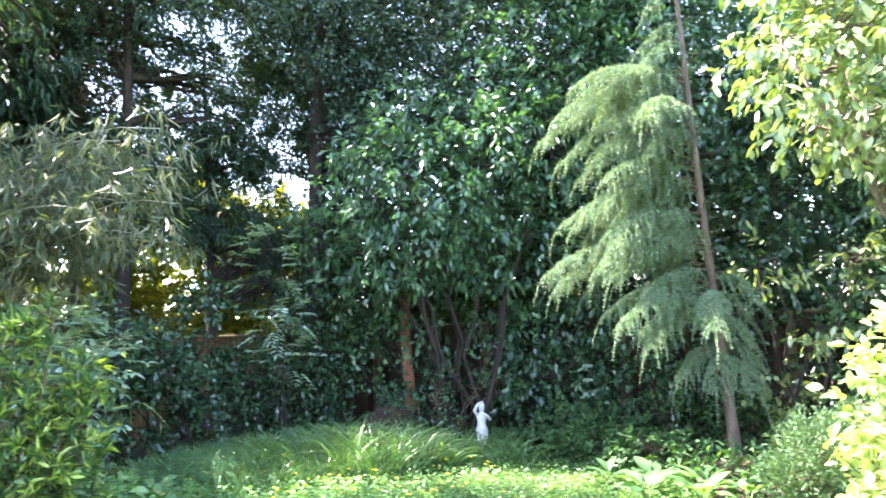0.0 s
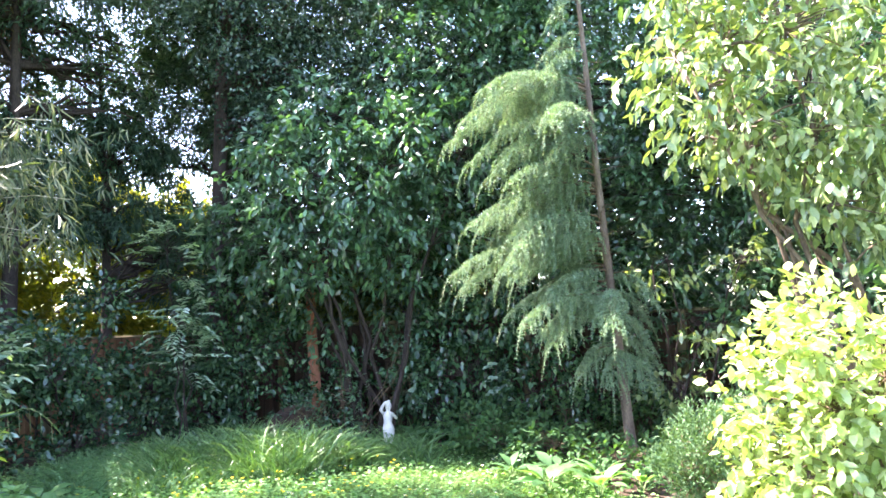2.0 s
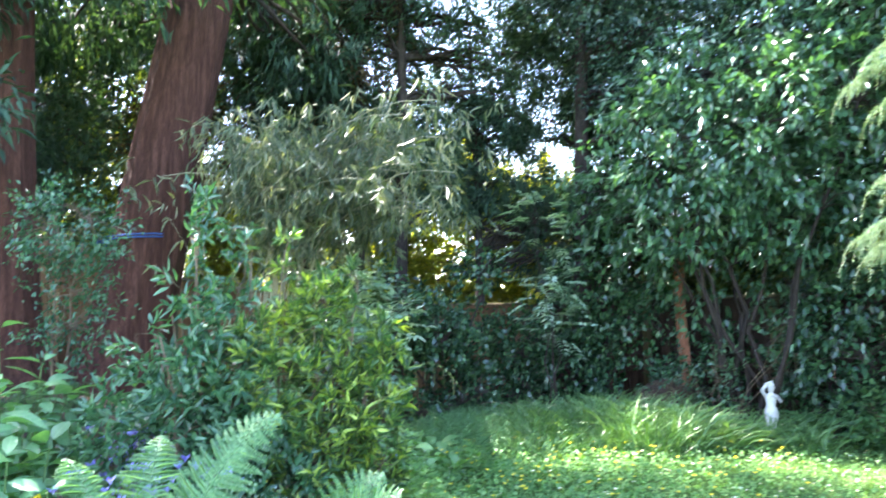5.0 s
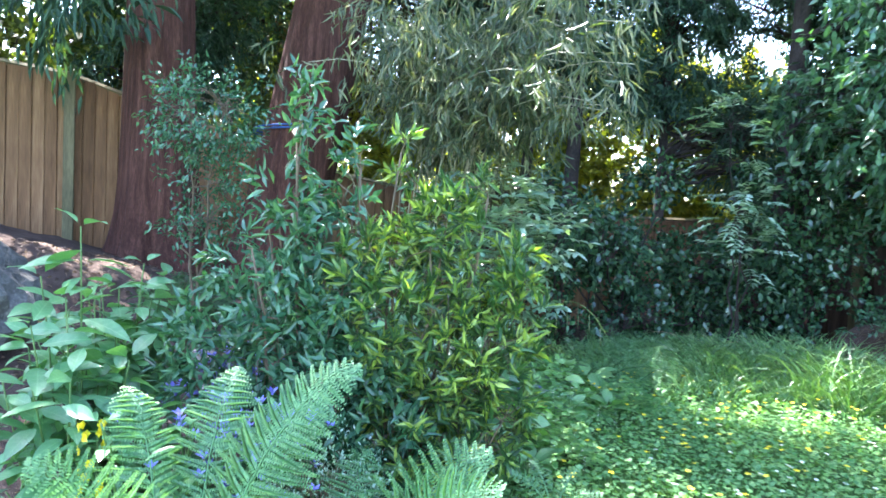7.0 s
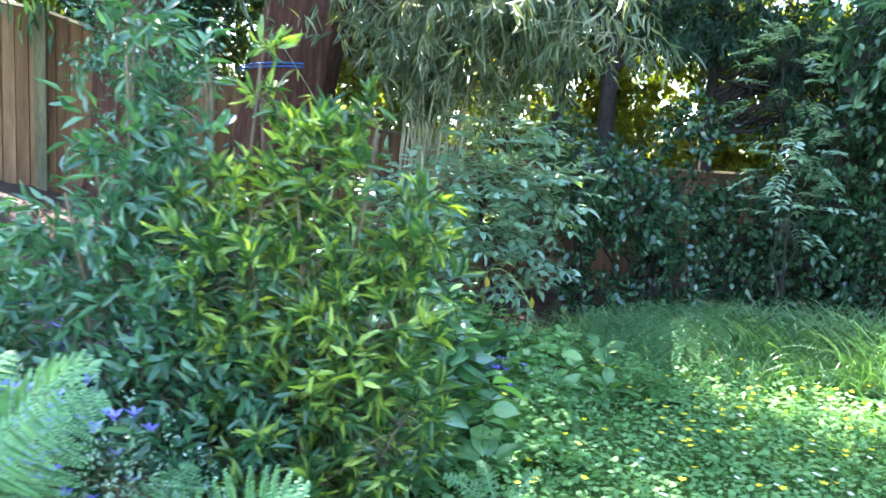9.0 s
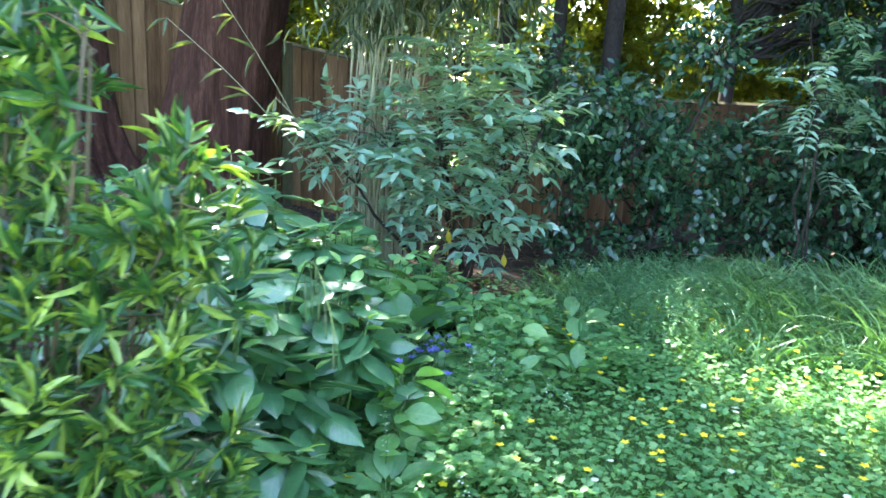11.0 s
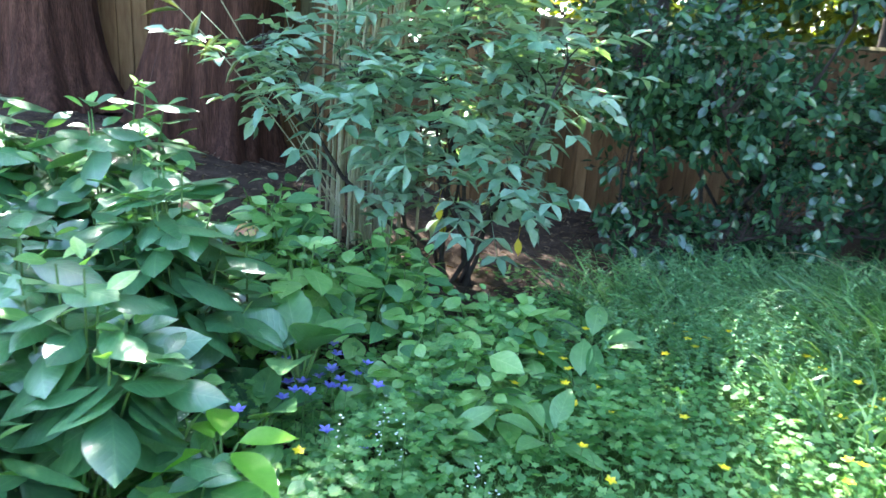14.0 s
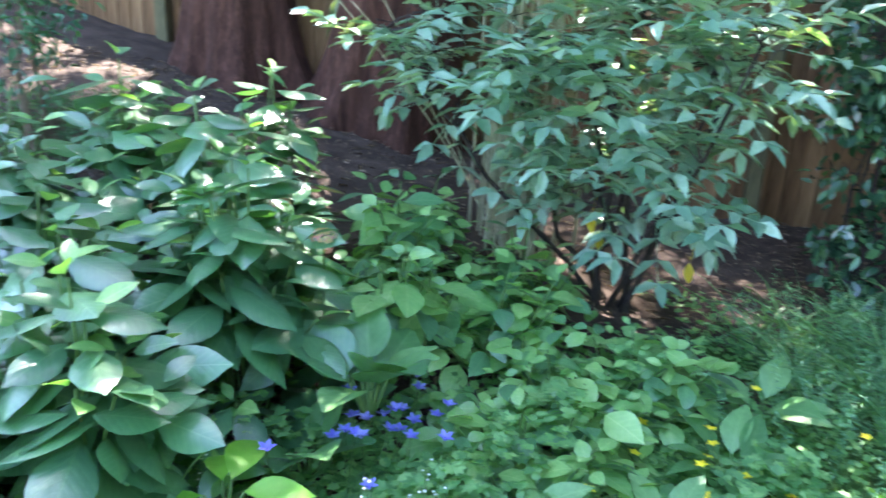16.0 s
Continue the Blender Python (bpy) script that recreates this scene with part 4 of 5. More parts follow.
    for h, ang, out in [(4.5, 3.0, 0.4), (4.95, 3.4, 0.3), (4.3, 3.6, 0.5), (5.6, 2.8, 0.2)]:
        bough(h, ang, out, 0.03, 0.25)
    for k in range(46):
        h = rng.uniform(0.7, 5.4)
        ang = rng.uniform(0, 6.28)
        ln = rng.uniform(0.12, 0.42)
        wood.tube(bent(at(h), at(h) + np.array([math.cos(ang) * ln, math.sin(ang) * ln, 0.05]), -0.02, 5, 0.015, rng), np.linspace(0.006, 0.0015, 5), 4)
    part("bough_frame", wood, TWIG, ob)
    part("needle_foliage", leaf, L_WEEP, ob)


weeping_conifer()


def bamboo():
    rng = np.random.default_rng(71)
    base = (-4.0, 6.75, gz(-4.0, 6.75))
    ob = thing("bamboo_clump", "clump of thin straw-coloured bamboo canes with arching pale leaf tops", "bamboo", base)
    leaf = Geo()
    for k in range(46):
        g = Geo()
        r0 = np.array([rng.normal() * 0.13, rng.normal() * 0.1, -0.05])
        tip = np.array([rng.uniform(-0.8, 2.0), rng.uniform(-1.2, 0.6), rng.uniform(1.9, 3.0)])
        mid = np.array([r0[0] + rng.normal() * 0.1, r0[1] + rng.normal() * 0.1, tip[2] + 0.5])
        u = np.linspace(0, 1, 12)[:, None]
        path = r0 * (1 - u) ** 2 + 2 * mid * u * (1 - u) + tip * u ** 2
        g.tube(path, np.linspace(0.008, 0.003, 12), 6)
        part("cane", g, CANE, ob)
        for q in range(20):
            a = path[rng.integers(6, 12)] + rng.normal(size=3) * 0.16
            n = 9
            d = unit(np.array([rng.normal() * 0.7 + 0.3, rng.normal() * 0.7 - 0.4, -0.3]))
            pos = a + d * rng.uniform(0, 0.28, (n, 1)) + rng.normal(size=(n, 3)) * 0.02
            ax = unit(d * 0.5 + rng.normal(size=(n, 3)) * 0.45 + np.array([0, 0, -0.75]))
            leaf.leaves(NARROW, pos, ax, rng.normal(size=(n, 3)) + np.array([0, 0, 0.6]), rng.uniform(0.1, 0.19, n), rng.uniform(0.009, 0.016, n))
    part("foliage", leaf, L_BAMBOO, ob)


bamboo()


# ---------------------------------------------------------------- broad-leaved plants
def single_leaf(name, shape_, length, width, mat, bend=0.0, ribs=0):
    """One large leaf as a mesh of its own, pointing along +y."""
    g = Geo()
    if ribs:
        v, t = [], []
        n = 9
        for i in range(n + 1):
            y = i / n
            w = 0.5 * math.sin(math.pi * min(0.97, 0.06 + 0.94 * y) ** 0.8) ** 0.8
            for j in range(-ribs, ribs + 1):
                x = j / ribs * w
                v.append((x * width, y * length, (0.25 * abs(x) + (0.035 if j % 2 else 0.0) * (1 - y)) * length * 0.8 - bend * y * y * length))
        k = 2 * ribs + 1
        for i in range(n):
            for j in range(k - 1):
                a = i * k + j
                t += [(a, a + 1, a + k), (a + 1, a + k + 1, a + k)]
        g.add(v, t)
    else:
        tv, tt = shape_
        g.add(tv * np.array([width, length, length]) - np.stack([0 * tv[:, 0], 0 * tv[:, 0], bend * tv[:, 1] ** 2 * length], -1), tt)
    return g.mesh(name, mat)


def aim(pos, axis, up, s=1.0):
    y = Vector(axis).normalized()
    x = y.cross(Vector(up)).normalized()
    z = x.cross(y)
    m = Matrix((x, y, z)).transposed().to_4x4() * s
    m[3][3] = 1
    m.translation = pos
    return m


FINE = shape([(0.08, 0.05), (0.25, 0.15), (0.41, 0.28), (0.49, 0.42), (0.48, 0.55), (0.41, 0.68), (0.27, 0.81), (0.1, 0.92)], 0.1, 0.16)
CONVEX = shape([(0.08, 0.05), (0.25, 0.15), (0.41, 0.28), (0.49, 0.42), (0.48, 0.55), (0.41, 0.68), (0.27, 0.81), (0.1, 0.92)], -0.14, 0.1)
HYDR = [single_leaf("leaf", CONVEX, 0.185 + 0.016 * k, 0.1 + 0.011 * k, L_HYDR, 0.02 + 0.05 * k) for k in range(4)]
HYDR_TIP = [single_leaf("leaf", FINE, 0.13, 0.06, L_YOUNG, 0.05), single_leaf("leaf", FINE, 0.15, 0.08, L_HYDR, 0.1)]
HYDR_PALE = [single_leaf("leaf", FINE, 0.09, 0.055, L_YOUNG, 0.12), single_leaf("leaf", FINE, 0.1, 0.065, L_GREEN, 0.18), single_leaf("leaf", FINE, 0.14, 0.09, L_YOUNG, 0.12), single_leaf("leaf", FINE, 0.12, 0.085, L_YOUNG, 0.2), single_leaf("leaf", FINE, 0.15, 0.1, L_YOUNG, 0.05), single_leaf("leaf", FINE, 0.14, 0.085, L_HYDR, 0.15)]
L_SOFT = vein_mat("soft_broad_leaf", (0.04, 0.13, 0.048), (0.082, 0.215, 0.085), (0.155, 0.32, 0.14), 0.4, 0.28, 0.5)
GLOSSY = [single_leaf("leaf", FINE, 0.15, 0.062, L_SOFT, 0.1), single_leaf("leaf", FINE, 0.12, 0.056, L_SOFT, 0.2)]


def leafy(name, label, category, base, stems, leaf_sets, mat_stem, pairs, seed, size=1.0, group="", tilt=0.55, r=0.006, tip_leaves=None, gap=0.13, hang=0.1, loose=0.25, first=0.55):
    """A herb or bush of opposite leaf pairs on upright stems; every leaf is a piece of its own. stems: tips in the world."""
    rng = np.random.default_rng(seed)
    ob = thing(name, label, category, base, group)
    g = Geo()
    for tip in stems:
        tip = np.array(tip) - np.array(base)
        root = np.array([tip[0] * 0.35 + rng.normal() * 0.03, tip[1] * 0.35 + rng.normal() * 0.03, -0.03])
        path = bent(root, tip, 0.0, 7, 0.015, rng)
        path[:, :2] = root[:2] + (tip - root)[:2] * (np.linspace(0, 1, 7)[:, None] ** 1.5)
        g.tube(path, np.linspace(r, r * 0.5, 7), 5)
        turn = rng.uniform(0, 6.28)
        for k in range(pairs):
            u = 1 - k * gap - (0.02 if k else 0)
            if u < 0.15:
                break
            p = np.array([np.interp(u * 6, range(7), path[:, c]) for c in range(3)])
            turn += math.pi / 2 + rng.normal() * 0.25
            for side in (0, math.pi):
                a = turn + side
                rise = tilt * (1.0 if k == 0 else 0.55) - hang * k + rng.normal() * 0.13
                d = (math.cos(a), math.sin(a), rise)
                s = size * (first if k == 0 else 1.0) * rng.uniform(0.75, 1.15)
                pool = tip_leaves if tip_leaves and k == 0 else leaf_sets
                lf = new("leaf", pool[rng.integers(len(pool))])
                lf.parent = ob
                lf.matrix_local = aim(p + np.array(d) * 0.02, d, (rng.normal() * loose, rng.normal() * loose, 1), s)
    part("stem_frame", g, mat_stem, ob)
    return ob


def tips_in(rng, blob, n):
    """Stem tips over the dome of a bush."""
    out = []
    for k in range(n):
        a, r = rng.uniform(0, 6.28), math.sqrt(rng.random())
        x, y = blob[0] + blob[3] * r * math.cos(a), blob[1] + blob[4] * r * math.sin(a)
        out.append((x, y, blob[2] + blob[5] * math.sqrt(max(0.05, 1 - r * r)) * rng.uniform(0.75, 1.05)))
    return out


rngh = np.random.default_rng(81)
for n, (cx, cy, top, rx, ry, num) in enumerate([(-2.48, 4.35, 0.86, 0.36, 0.34, 30), (-2.52, 4.82, 0.84, 0.34, 0.3, 30), (-3.0, 4.75, 0.98, 0.38, 0.36, 30), (-3.0, 5.3, 0.92, 0.36, 0.32, 28), (-3.5, 4.6, 1.08, 0.42, 0.4, 32), (-3.5, 5.25, 1.04, 0.4, 0.36, 28), (-4.0, 5.0, 1.12, 0.42, 0.36, 26), (-4.0, 5.5, 1.12, 0.3, 0.28, 16)]):
    leafy("hydrangea_bush", "hydrangea bush with large broad blue-green leaves", "bush", (cx, cy, gz(cx, cy)),
          tips_in(rngh, (cx, cy, 0.12, rx, ry, top - 0.1), num), HYDR, GREEN_STEM, 4, 90 + n, 0.92, "hydrangeas", 0.6, tip_leaves=HYDR_TIP, gap=0.075, hang=0.24, loose=0.42, first=0.8)
for n, (cx, cy, top) in enumerate([(-3.05, 5.82, 0.6), (-2.45, 6.0, 0.25), (-3.05, 6.2, 0.5), (-3.45, 5.9, 0.72), (-2.65, 6.25, 0.32), (-2.3, 5.05, 0.26), (-3.3, 6.35, 0.55), (-2.75, 6.6, 0.3), (-3.75, 6.05, 0.72)]):
    leafy("hydrangea_bush", "low hydrangea with paler young leaves", "bush", (cx, cy, gz(cx, cy)),
          tips_in(rngh, (cx, cy, 0.1, 0.3, 0.3, top - 0.05), 20), HYDR_PALE, GREEN_STEM, 4, 196 + n, 1.0, "hydrangeas", hang=0.2, loose=0.4)

leafy("broad_leaved_plant", "upright plant with pairs of broad glossy light green leaves", "plant", (-2.95, 2.6, gz(-2.95, 2.6)),
      [(-3.1, 2.7, 1.4), (-2.95, 2.55, 1.15), (-3.2, 2.6, 1.2), (-2.85, 2.75, 0.9), (-3.1, 2.5, 0.95), (-2.8, 2.6, 0.7), (-3.0, 2.8, 0.8), (-3.25, 2.75, 1.05), (-3.0, 2.45, 1.05), (-2.9, 2.4, 0.85), (-3.2, 2.45, 0.85), (-2.75, 2.45, 0.9)] + tips_in(rngh, (-3.0, 2.68, 0.15, 0.34, 0.3, 0.75), 26), GLOSSY, GREEN_STEM, 5, 97, 1.15, tilt=0.7, gap=0.075, hang=0.2, loose=0.4, first=1.0)
leafy("broad_leaved_plant", "leafy plant with soft pale leaves among blue flowers", "plant", (-2.65, 2.75, gz(-2.65, 2.75)),
      [(-2.7, 2.75, 0.72), (-2.55, 2.65, 0.6), (-2.5, 2.9, 0.6), (-2.75, 2.95, 0.65), (-2.65, 2.5, 0.75), (-2.45, 2.75, 0.75), (-2.3, 2.6, 0.8), (-2.5, 2.4, 0.8)] + tips_in(rngh, (-2.6, 2.8, 0.1, 0.3, 0.28, 0.5), 22), GLOSSY, GREEN_STEM, 5, 99, 1.0, gap=0.1, hang=0.2, loose=0.4, first=0.8)
leafy("broad_leaved_plant", "bushy plant with broad bluish green leaves on the bank", "plant", (-3.45, 3.1, gz(-3.45, 3.1)),
      tips_in(rngh, (-3.45, 3.1, 0.55, 0.4, 0.36, 0.7), 30), GLOSSY, GREEN_STEM, 5, 96, 1.25, tilt=0.5, gap=0.08, hang=0.2, loose=0.4, first=0.8)
leafy("broad_leaved_plant", "young plant with cupped light green leaves", "plant", (-2.95, 3.2, gz(-2.95, 3.2)),
      [(-2.86, 3.23, 1.0), (-3.1, 3.1, 0.9), (-3.05, 3.3, 0.85)], GLOSSY, GREEN_STEM, 4, 98, 1.0, gap=0.09, first=0.9)
ROSETTE = [single_leaf("leaf", FINE, 0.24, 0.11, L_GREEN, 0.25), single_leaf("leaf", FINE, 0.2, 0.1, L_GREEN, 0.35)]
ROSETTE_SHADE = [single_leaf("leaf", FINE, 0.24, 0.11, L_DOCK_SHADE, 0.25), single_leaf("leaf", FINE, 0.2, 0.1, L_DOCK_SHADE, 0.35)]


def rosette(name, label, base, n, size, seed, sets, group, rise=0.9):
    rng = np.random.default_rng(seed)
    ob = thing(name, label, "plant", base, group)
    g = Geo()
    for k in range(n):
        a = k * 2.4 + rng.normal() * 0.2
        up = rise * rng.uniform(0.5, 1.3)
        st = Vector((math.cos(a) * 0.05 * size, math.sin(a) * 0.05 * size, 0.06 * size * (1 + up)))
        g.tube([(0, 0, -0.02), tuple(st)], [0.006, 0.004], 4)
        lf = new("leaf", sets[rng.integers(len(sets))])
        lf.parent = ob
        lf.matrix_local = aim(st, (math.cos(a), math.sin(a), up), (rng.normal() * 0.2, rng.normal() * 0.2, 1), size * rng.uniform(0.7, 1.1))
    part("stalk_frame", g, GREEN_STEM, ob)
    return ob


rngr = np.random.default_rng(83)
for x, y, s in [(-2.55, 6.95, 1.0), (-2.3, 6.6, 0.9), (-2.1, 6.2, 0.85), (-2.75, 6.6, 0.8), (-2.3, 5.9, 0.7), (-2.6, 6.3, 0.8), (-2.05, 5.3, 0.6),
                (-2.2, 4.3, 0.9), (-2.05, 4.75, 0.8), (-1.95, 3.9, 0.8)]:
    rosette("broad_leaved_plant", "rosette of broad soft green leaves", (x, y, gz(x, y)), 9, s, int(rngr.integers(999)), ROSETTE, "broad-leaved plants")
# from y = 6.6 on, the rosettes take leaves painted darker for the shade there
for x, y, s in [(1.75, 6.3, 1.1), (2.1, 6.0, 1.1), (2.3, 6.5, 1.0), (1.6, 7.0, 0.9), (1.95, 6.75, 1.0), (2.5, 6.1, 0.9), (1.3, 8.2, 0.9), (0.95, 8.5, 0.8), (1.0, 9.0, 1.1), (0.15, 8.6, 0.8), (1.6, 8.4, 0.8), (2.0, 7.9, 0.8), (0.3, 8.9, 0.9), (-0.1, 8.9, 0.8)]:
    rosette("broad_leaved_plant", "rosette of broad soft green leaves edging the lawn", (x, y, 0), 10, s, int(rngr.integers(999)), ROSETTE if y < 6.6 else ROSETTE_SHADE, "broad-leaved plants")
HOSTA = [single_leaf("leaf", None, 0.2, 0.15, L_HYDR, 0.2, 6), single_leaf("leaf", None, 0.17, 0.13, L_GREEN, 0.25, 6)]
rosette("hosta", "hosta with round deeply ribbed leaves", (-2.7, 5.6, gz(-2.7, 5.6) + 0.12), 10, 1.3, 5, HOSTA, "hostas", 1.0)
rosette("hosta", "small hosta with ribbed leaves beside the blue flowers", (-2.62, 5.4, gz(-2.62, 5.4)), 7, 1.1, 7, HOSTA, "hostas", 0.8)
BRIGHT = [single_leaf("leaf", FINE, 0.22, 0.1, leaf_mat("lime_leaf", (0.13, 0.32, 0.03), (0.19, 0.42, 0.05), (0.26, 0.5, 0.08), 0.4, 0.4), 0.3)]
rosette("broad_leaved_plant", "plant with lime green leaves among the hydrangeas", (-2.34, 5.16, gz(-2.34, 5.16) + 0.2), 5, 0.9, 6, BRIGHT, "", 0.25)


def fern(base, tips, seed, label="bracken fern with arching light green fronds", broad=0.21):
    """Arching fronds, twice divided: side pinnae along the rachis, each a comb of small pinnules."""
    rng = np.random.default_rng(seed)
    ob = thing("fern", label, "fern", base, "ferns")
    for tip in tips:
        g = Geo()
        tip = np.array(tip) - np.array(base)
        mid = np.array([tip[0] * 0.42, tip[1] * 0.42, tip[2] * 0.92])
        ln = np.linalg.norm(tip) * 1.1
        m = max(14, int(ln / 0.042))
        u = np.linspace(0, 1, m)[:, None]
        path = 2 * mid * u * (1 - u) + tip * u ** 2
        path += np.cumsum(rng.normal(size=(m, 3)) * 0.0015, axis=0)
        g.tube(path, np.linspace(0.005, 0.001, m), 5)
        tang = unit(np.gradient(path, axis=0))
        side = unit(np.cross(tang, np.array([0.5, -0.6, 0.75]) + rng.normal(size=3) * 0.2))     # fronds face the open lawn
        nor = np.cross(side, tang)
        step = ln / m
        for i in range(int(m * 0.32), m):
            q = (i / m - 0.32) / 0.68
            w = broad * min(1, ln / 0.9) * (1 - q) ** 0.8 * (0.75 + 0.25 * min(1, q * 5)) * rng.uniform(0.9, 1.08) + 0.006
            for sgn in (1, -1):
                ax = unit(side[i] * sgn + tang[i] * 0.28 - nor[i] * 0.1 + rng.normal(size=3) * 0.05)
                g.leaves(NARROW, path[i][None], ax[None], nor[i][None], w, 0.0045)
                c = max(4, int(w / 0.0085))
                e = np.linspace(0.04, 0.98, c)
                pos = path[i] + ax * (e * w)[:, None] - nor[i] * (e ** 2 * w * 0.18)[:, None]
                for s2 in (1, -1):
                    ax2 = unit(tang[i] * s2 + ax * 0.45)
                    g.leaves(LITE, pos, np.repeat(ax2[None], c, 0), np.repeat(nor[i][None], c, 0) + rng.normal(size=(c, 3)) * 0.2, step * 0.46 * (1.08 - e) ** 0.5, 0.0075)
        part("frond", g, L_FERN, ob)
    return ob


def ring(base, n, spread, height, seed):
    rng = np.random.default_rng(seed)
    return [(base[0] + spread * math.cos(k * 6.283 / n) * rng.uniform(0.7, 1.1), base[1] + spread * math.sin(k * 6.283 / n) * rng.uniform(0.7, 1.1), base[2] + height * rng.uniform(0.7, 1.05)) for k in range(n)]


FERN_AT = (-2.12, 2.4, gz(-2.12, 2.4))
fern(FERN_AT, [(-1.7, 2.7, 1.05), (-1.95, 2.85, 0.9), (-1.75, 2.1, 0.72), (-2.3, 2.05, 0.8), (-2.5, 2.5, 0.9), (-2.3, 2.8, 0.95)], 101)
FERN_AT = (-1.78, 2.75, gz(-1.78, 2.75))
fern(FERN_AT, [(-1.22, 2.72, 0.8), (-1.4, 3.0, 0.78), (-1.55, 2.45, 0.72), (-1.95, 3.1, 0.65)], 102)
for x, y, n, wide, tall, label in [(-1.75, 4.4, 5, 0.24, 0.24, "small fern at the foot of the shrub"), (-0.75, 8.3, 6, 0.35, 0.4, "fern in the long grass")]:
    fern((x, y, gz(x, y)), ring((x, y, gz(x, y)), n, wide, tall, 104), 105, label, 0.14)


# ---------------------------------------------------------------- lawn, long grass and flowers
def scatter(rng, n, x0, x1, y0, y1, test):
    x, y = rng.uniform(x0, x1, n), rng.uniform(y0, y1, n)
    k = test(x, y)
    return x[k], y[k]


def lawn():
    rng = np.random.default_rng(111)
    x, y = scatter(rng, 120000, -4, 3.2, -2, 9, lambda a, b: lawn_mask(a, b) & (rng.random(len(a)) < 0.35 + 0.65 * np.clip((b - 1) / 3, 0, 1)))
    g = Geo()
    n = len(x)
    g.leaves(BLADE, np.stack([x, y, gz_arr(x, y) - 0.005], -1), rng.normal(size=(n, 3)) * np.array([0.45, 0.45, 0.1]) + np.array([0, 0, 0.7]), rng.normal(size=(n, 3)), rng.uniform(0.03, 0.085, n), rng.uniform(0.004, 0.007, n))
    tagged(part("lawn_grass", g, L_GRASS, None), "short unmown lawn grass", "grass", kind="stuff")
    g = Geo()
    x, y = scatter(rng, 112000, -4.3, 3.0, -1.5, 8.9, lambda a, b: (lawn_mask(a, b) | (lawn_mask(a + 0.5, b) & (rng.random(len(a)) < 0.6)) | (lawn_mask(a + 1.3, b) & (b > 4) & (b < 6.5) & (rng.random(len(a)) < 0.55))) & (rng.random(len(a)) < np.clip((b + 1.5) / 3.8, 0.1, 1)) & (rng.random(len(a)) < 0.25 + 0.75 * np.clip((0.9 - a) / 1.6, 0, 1)))
    n = len(x)
    g.leaves(LOBED, np.stack([x, y, gz_arr(x, y) + rng.uniform(0.02, 0.1, n)], -1), rng.normal(size=(n, 3)) * np.array([1, 1, 0.25]), rng.normal(size=(n, 3)) * 0.3 + np.array([0, 0, 1]), rng.uniform(0.02, 0.042, n), rng.uniform(0.022, 0.045, n))
    tagged(part("ground_cover", g, L_COVER, None), "low mat of buttercup and clover leaves", "ground cover", kind="stuff")


def gz_arr(x, y):
    return ground_z(x, y)


lawn()


def long_grass(x0, x1, y0, y1, n, lo, hi, seed, label, test, mat=L_GRASS, w=(0.006, 0.014), lean=0.4):
    rng = np.random.default_rng(seed)
    x, y = scatter(rng, n, x0, x1, y0, y1, test)
    n = len(x)
    g = Geo()
    ln = rng.uniform(lo, hi, n)
    d = rng.normal(size=(n, 3)) * np.array([lean, lean, 0]) + np.array([0, 0, 1.0])
    d = unit(d)
    bow = unit(d * np.array([1, 1, 0]) + 1e-6)
    pts = []
    wd = rng.uniform(*w, n)
    base = np.stack([x, y, gz_arr(x, y) - 0.02], -1)
    u = np.linspace(0, 1, 5)
    cen = base[:, None] + d[:, None] * (ln[:, None] * u)[..., None] + bow[:, None] * (ln[:, None] * 0.35 * u ** 2.4)[..., None] - np.array([0, 0, 1.0]) * (ln[:, None] * 0.35 * u ** 2.6)[..., None]
    side = unit(np.cross(d, rng.normal(size=(n, 3))))
    half = (wd[:, None] * (1 - 0.95 * u ** 2))[..., None] * side[:, None] * 0.5
    v = np.stack([cen - half, cen + half], 2).reshape(n, 10, 3)
    t = np.array([(2 * k, 2 * k + 1, 2 * k + 2) for k in range(4)] + [(2 * k + 1, 2 * k + 3, 2 * k + 2) for k in range(4)])
    g.add(v, t[None] + (np.arange(n) * 10)[:, None, None])
    tagged(part("long_grass", g, mat, None), label, "grass", kind="stuff")


long_grass(-3.4, 1.0, 7.3, 9.4, 7500, 0.18, 0.62, 121, "tall uncut grass along the back bed", lambda a, b: (b > 7.75 + 0.25 * np.sin(a * 3) + 0.1 * a) & (b < 9.3 + 0.4 * np.sin(a * 2)) & (a > -3.3 + (b - 7.3) * 0.5) & (np.sin(a * 5.1 + b * 2) + np.sin(b * 7.3 - a * 3) > -1.0), L_TUFT, (0.007, 0.016))
long_grass(-0.35, 0.35, 7.9, 8.5, 900, 0.35, 0.6, 122, "tuft of tall broad grass blades", lambda a, b: a ** 2 + (b - 8.2) ** 2 < 0.09, L_GRASS, (0.012, 0.02))
long_grass(-1.7, -1.0, 7.7, 8.3, 700, 0.3, 0.5, 123, "tuft of tall yellow-green grass", lambda a, b: (a + 1.35) ** 2 + (b - 8.0) ** 2 < 0.1, L_COVER, (0.008, 0.014))
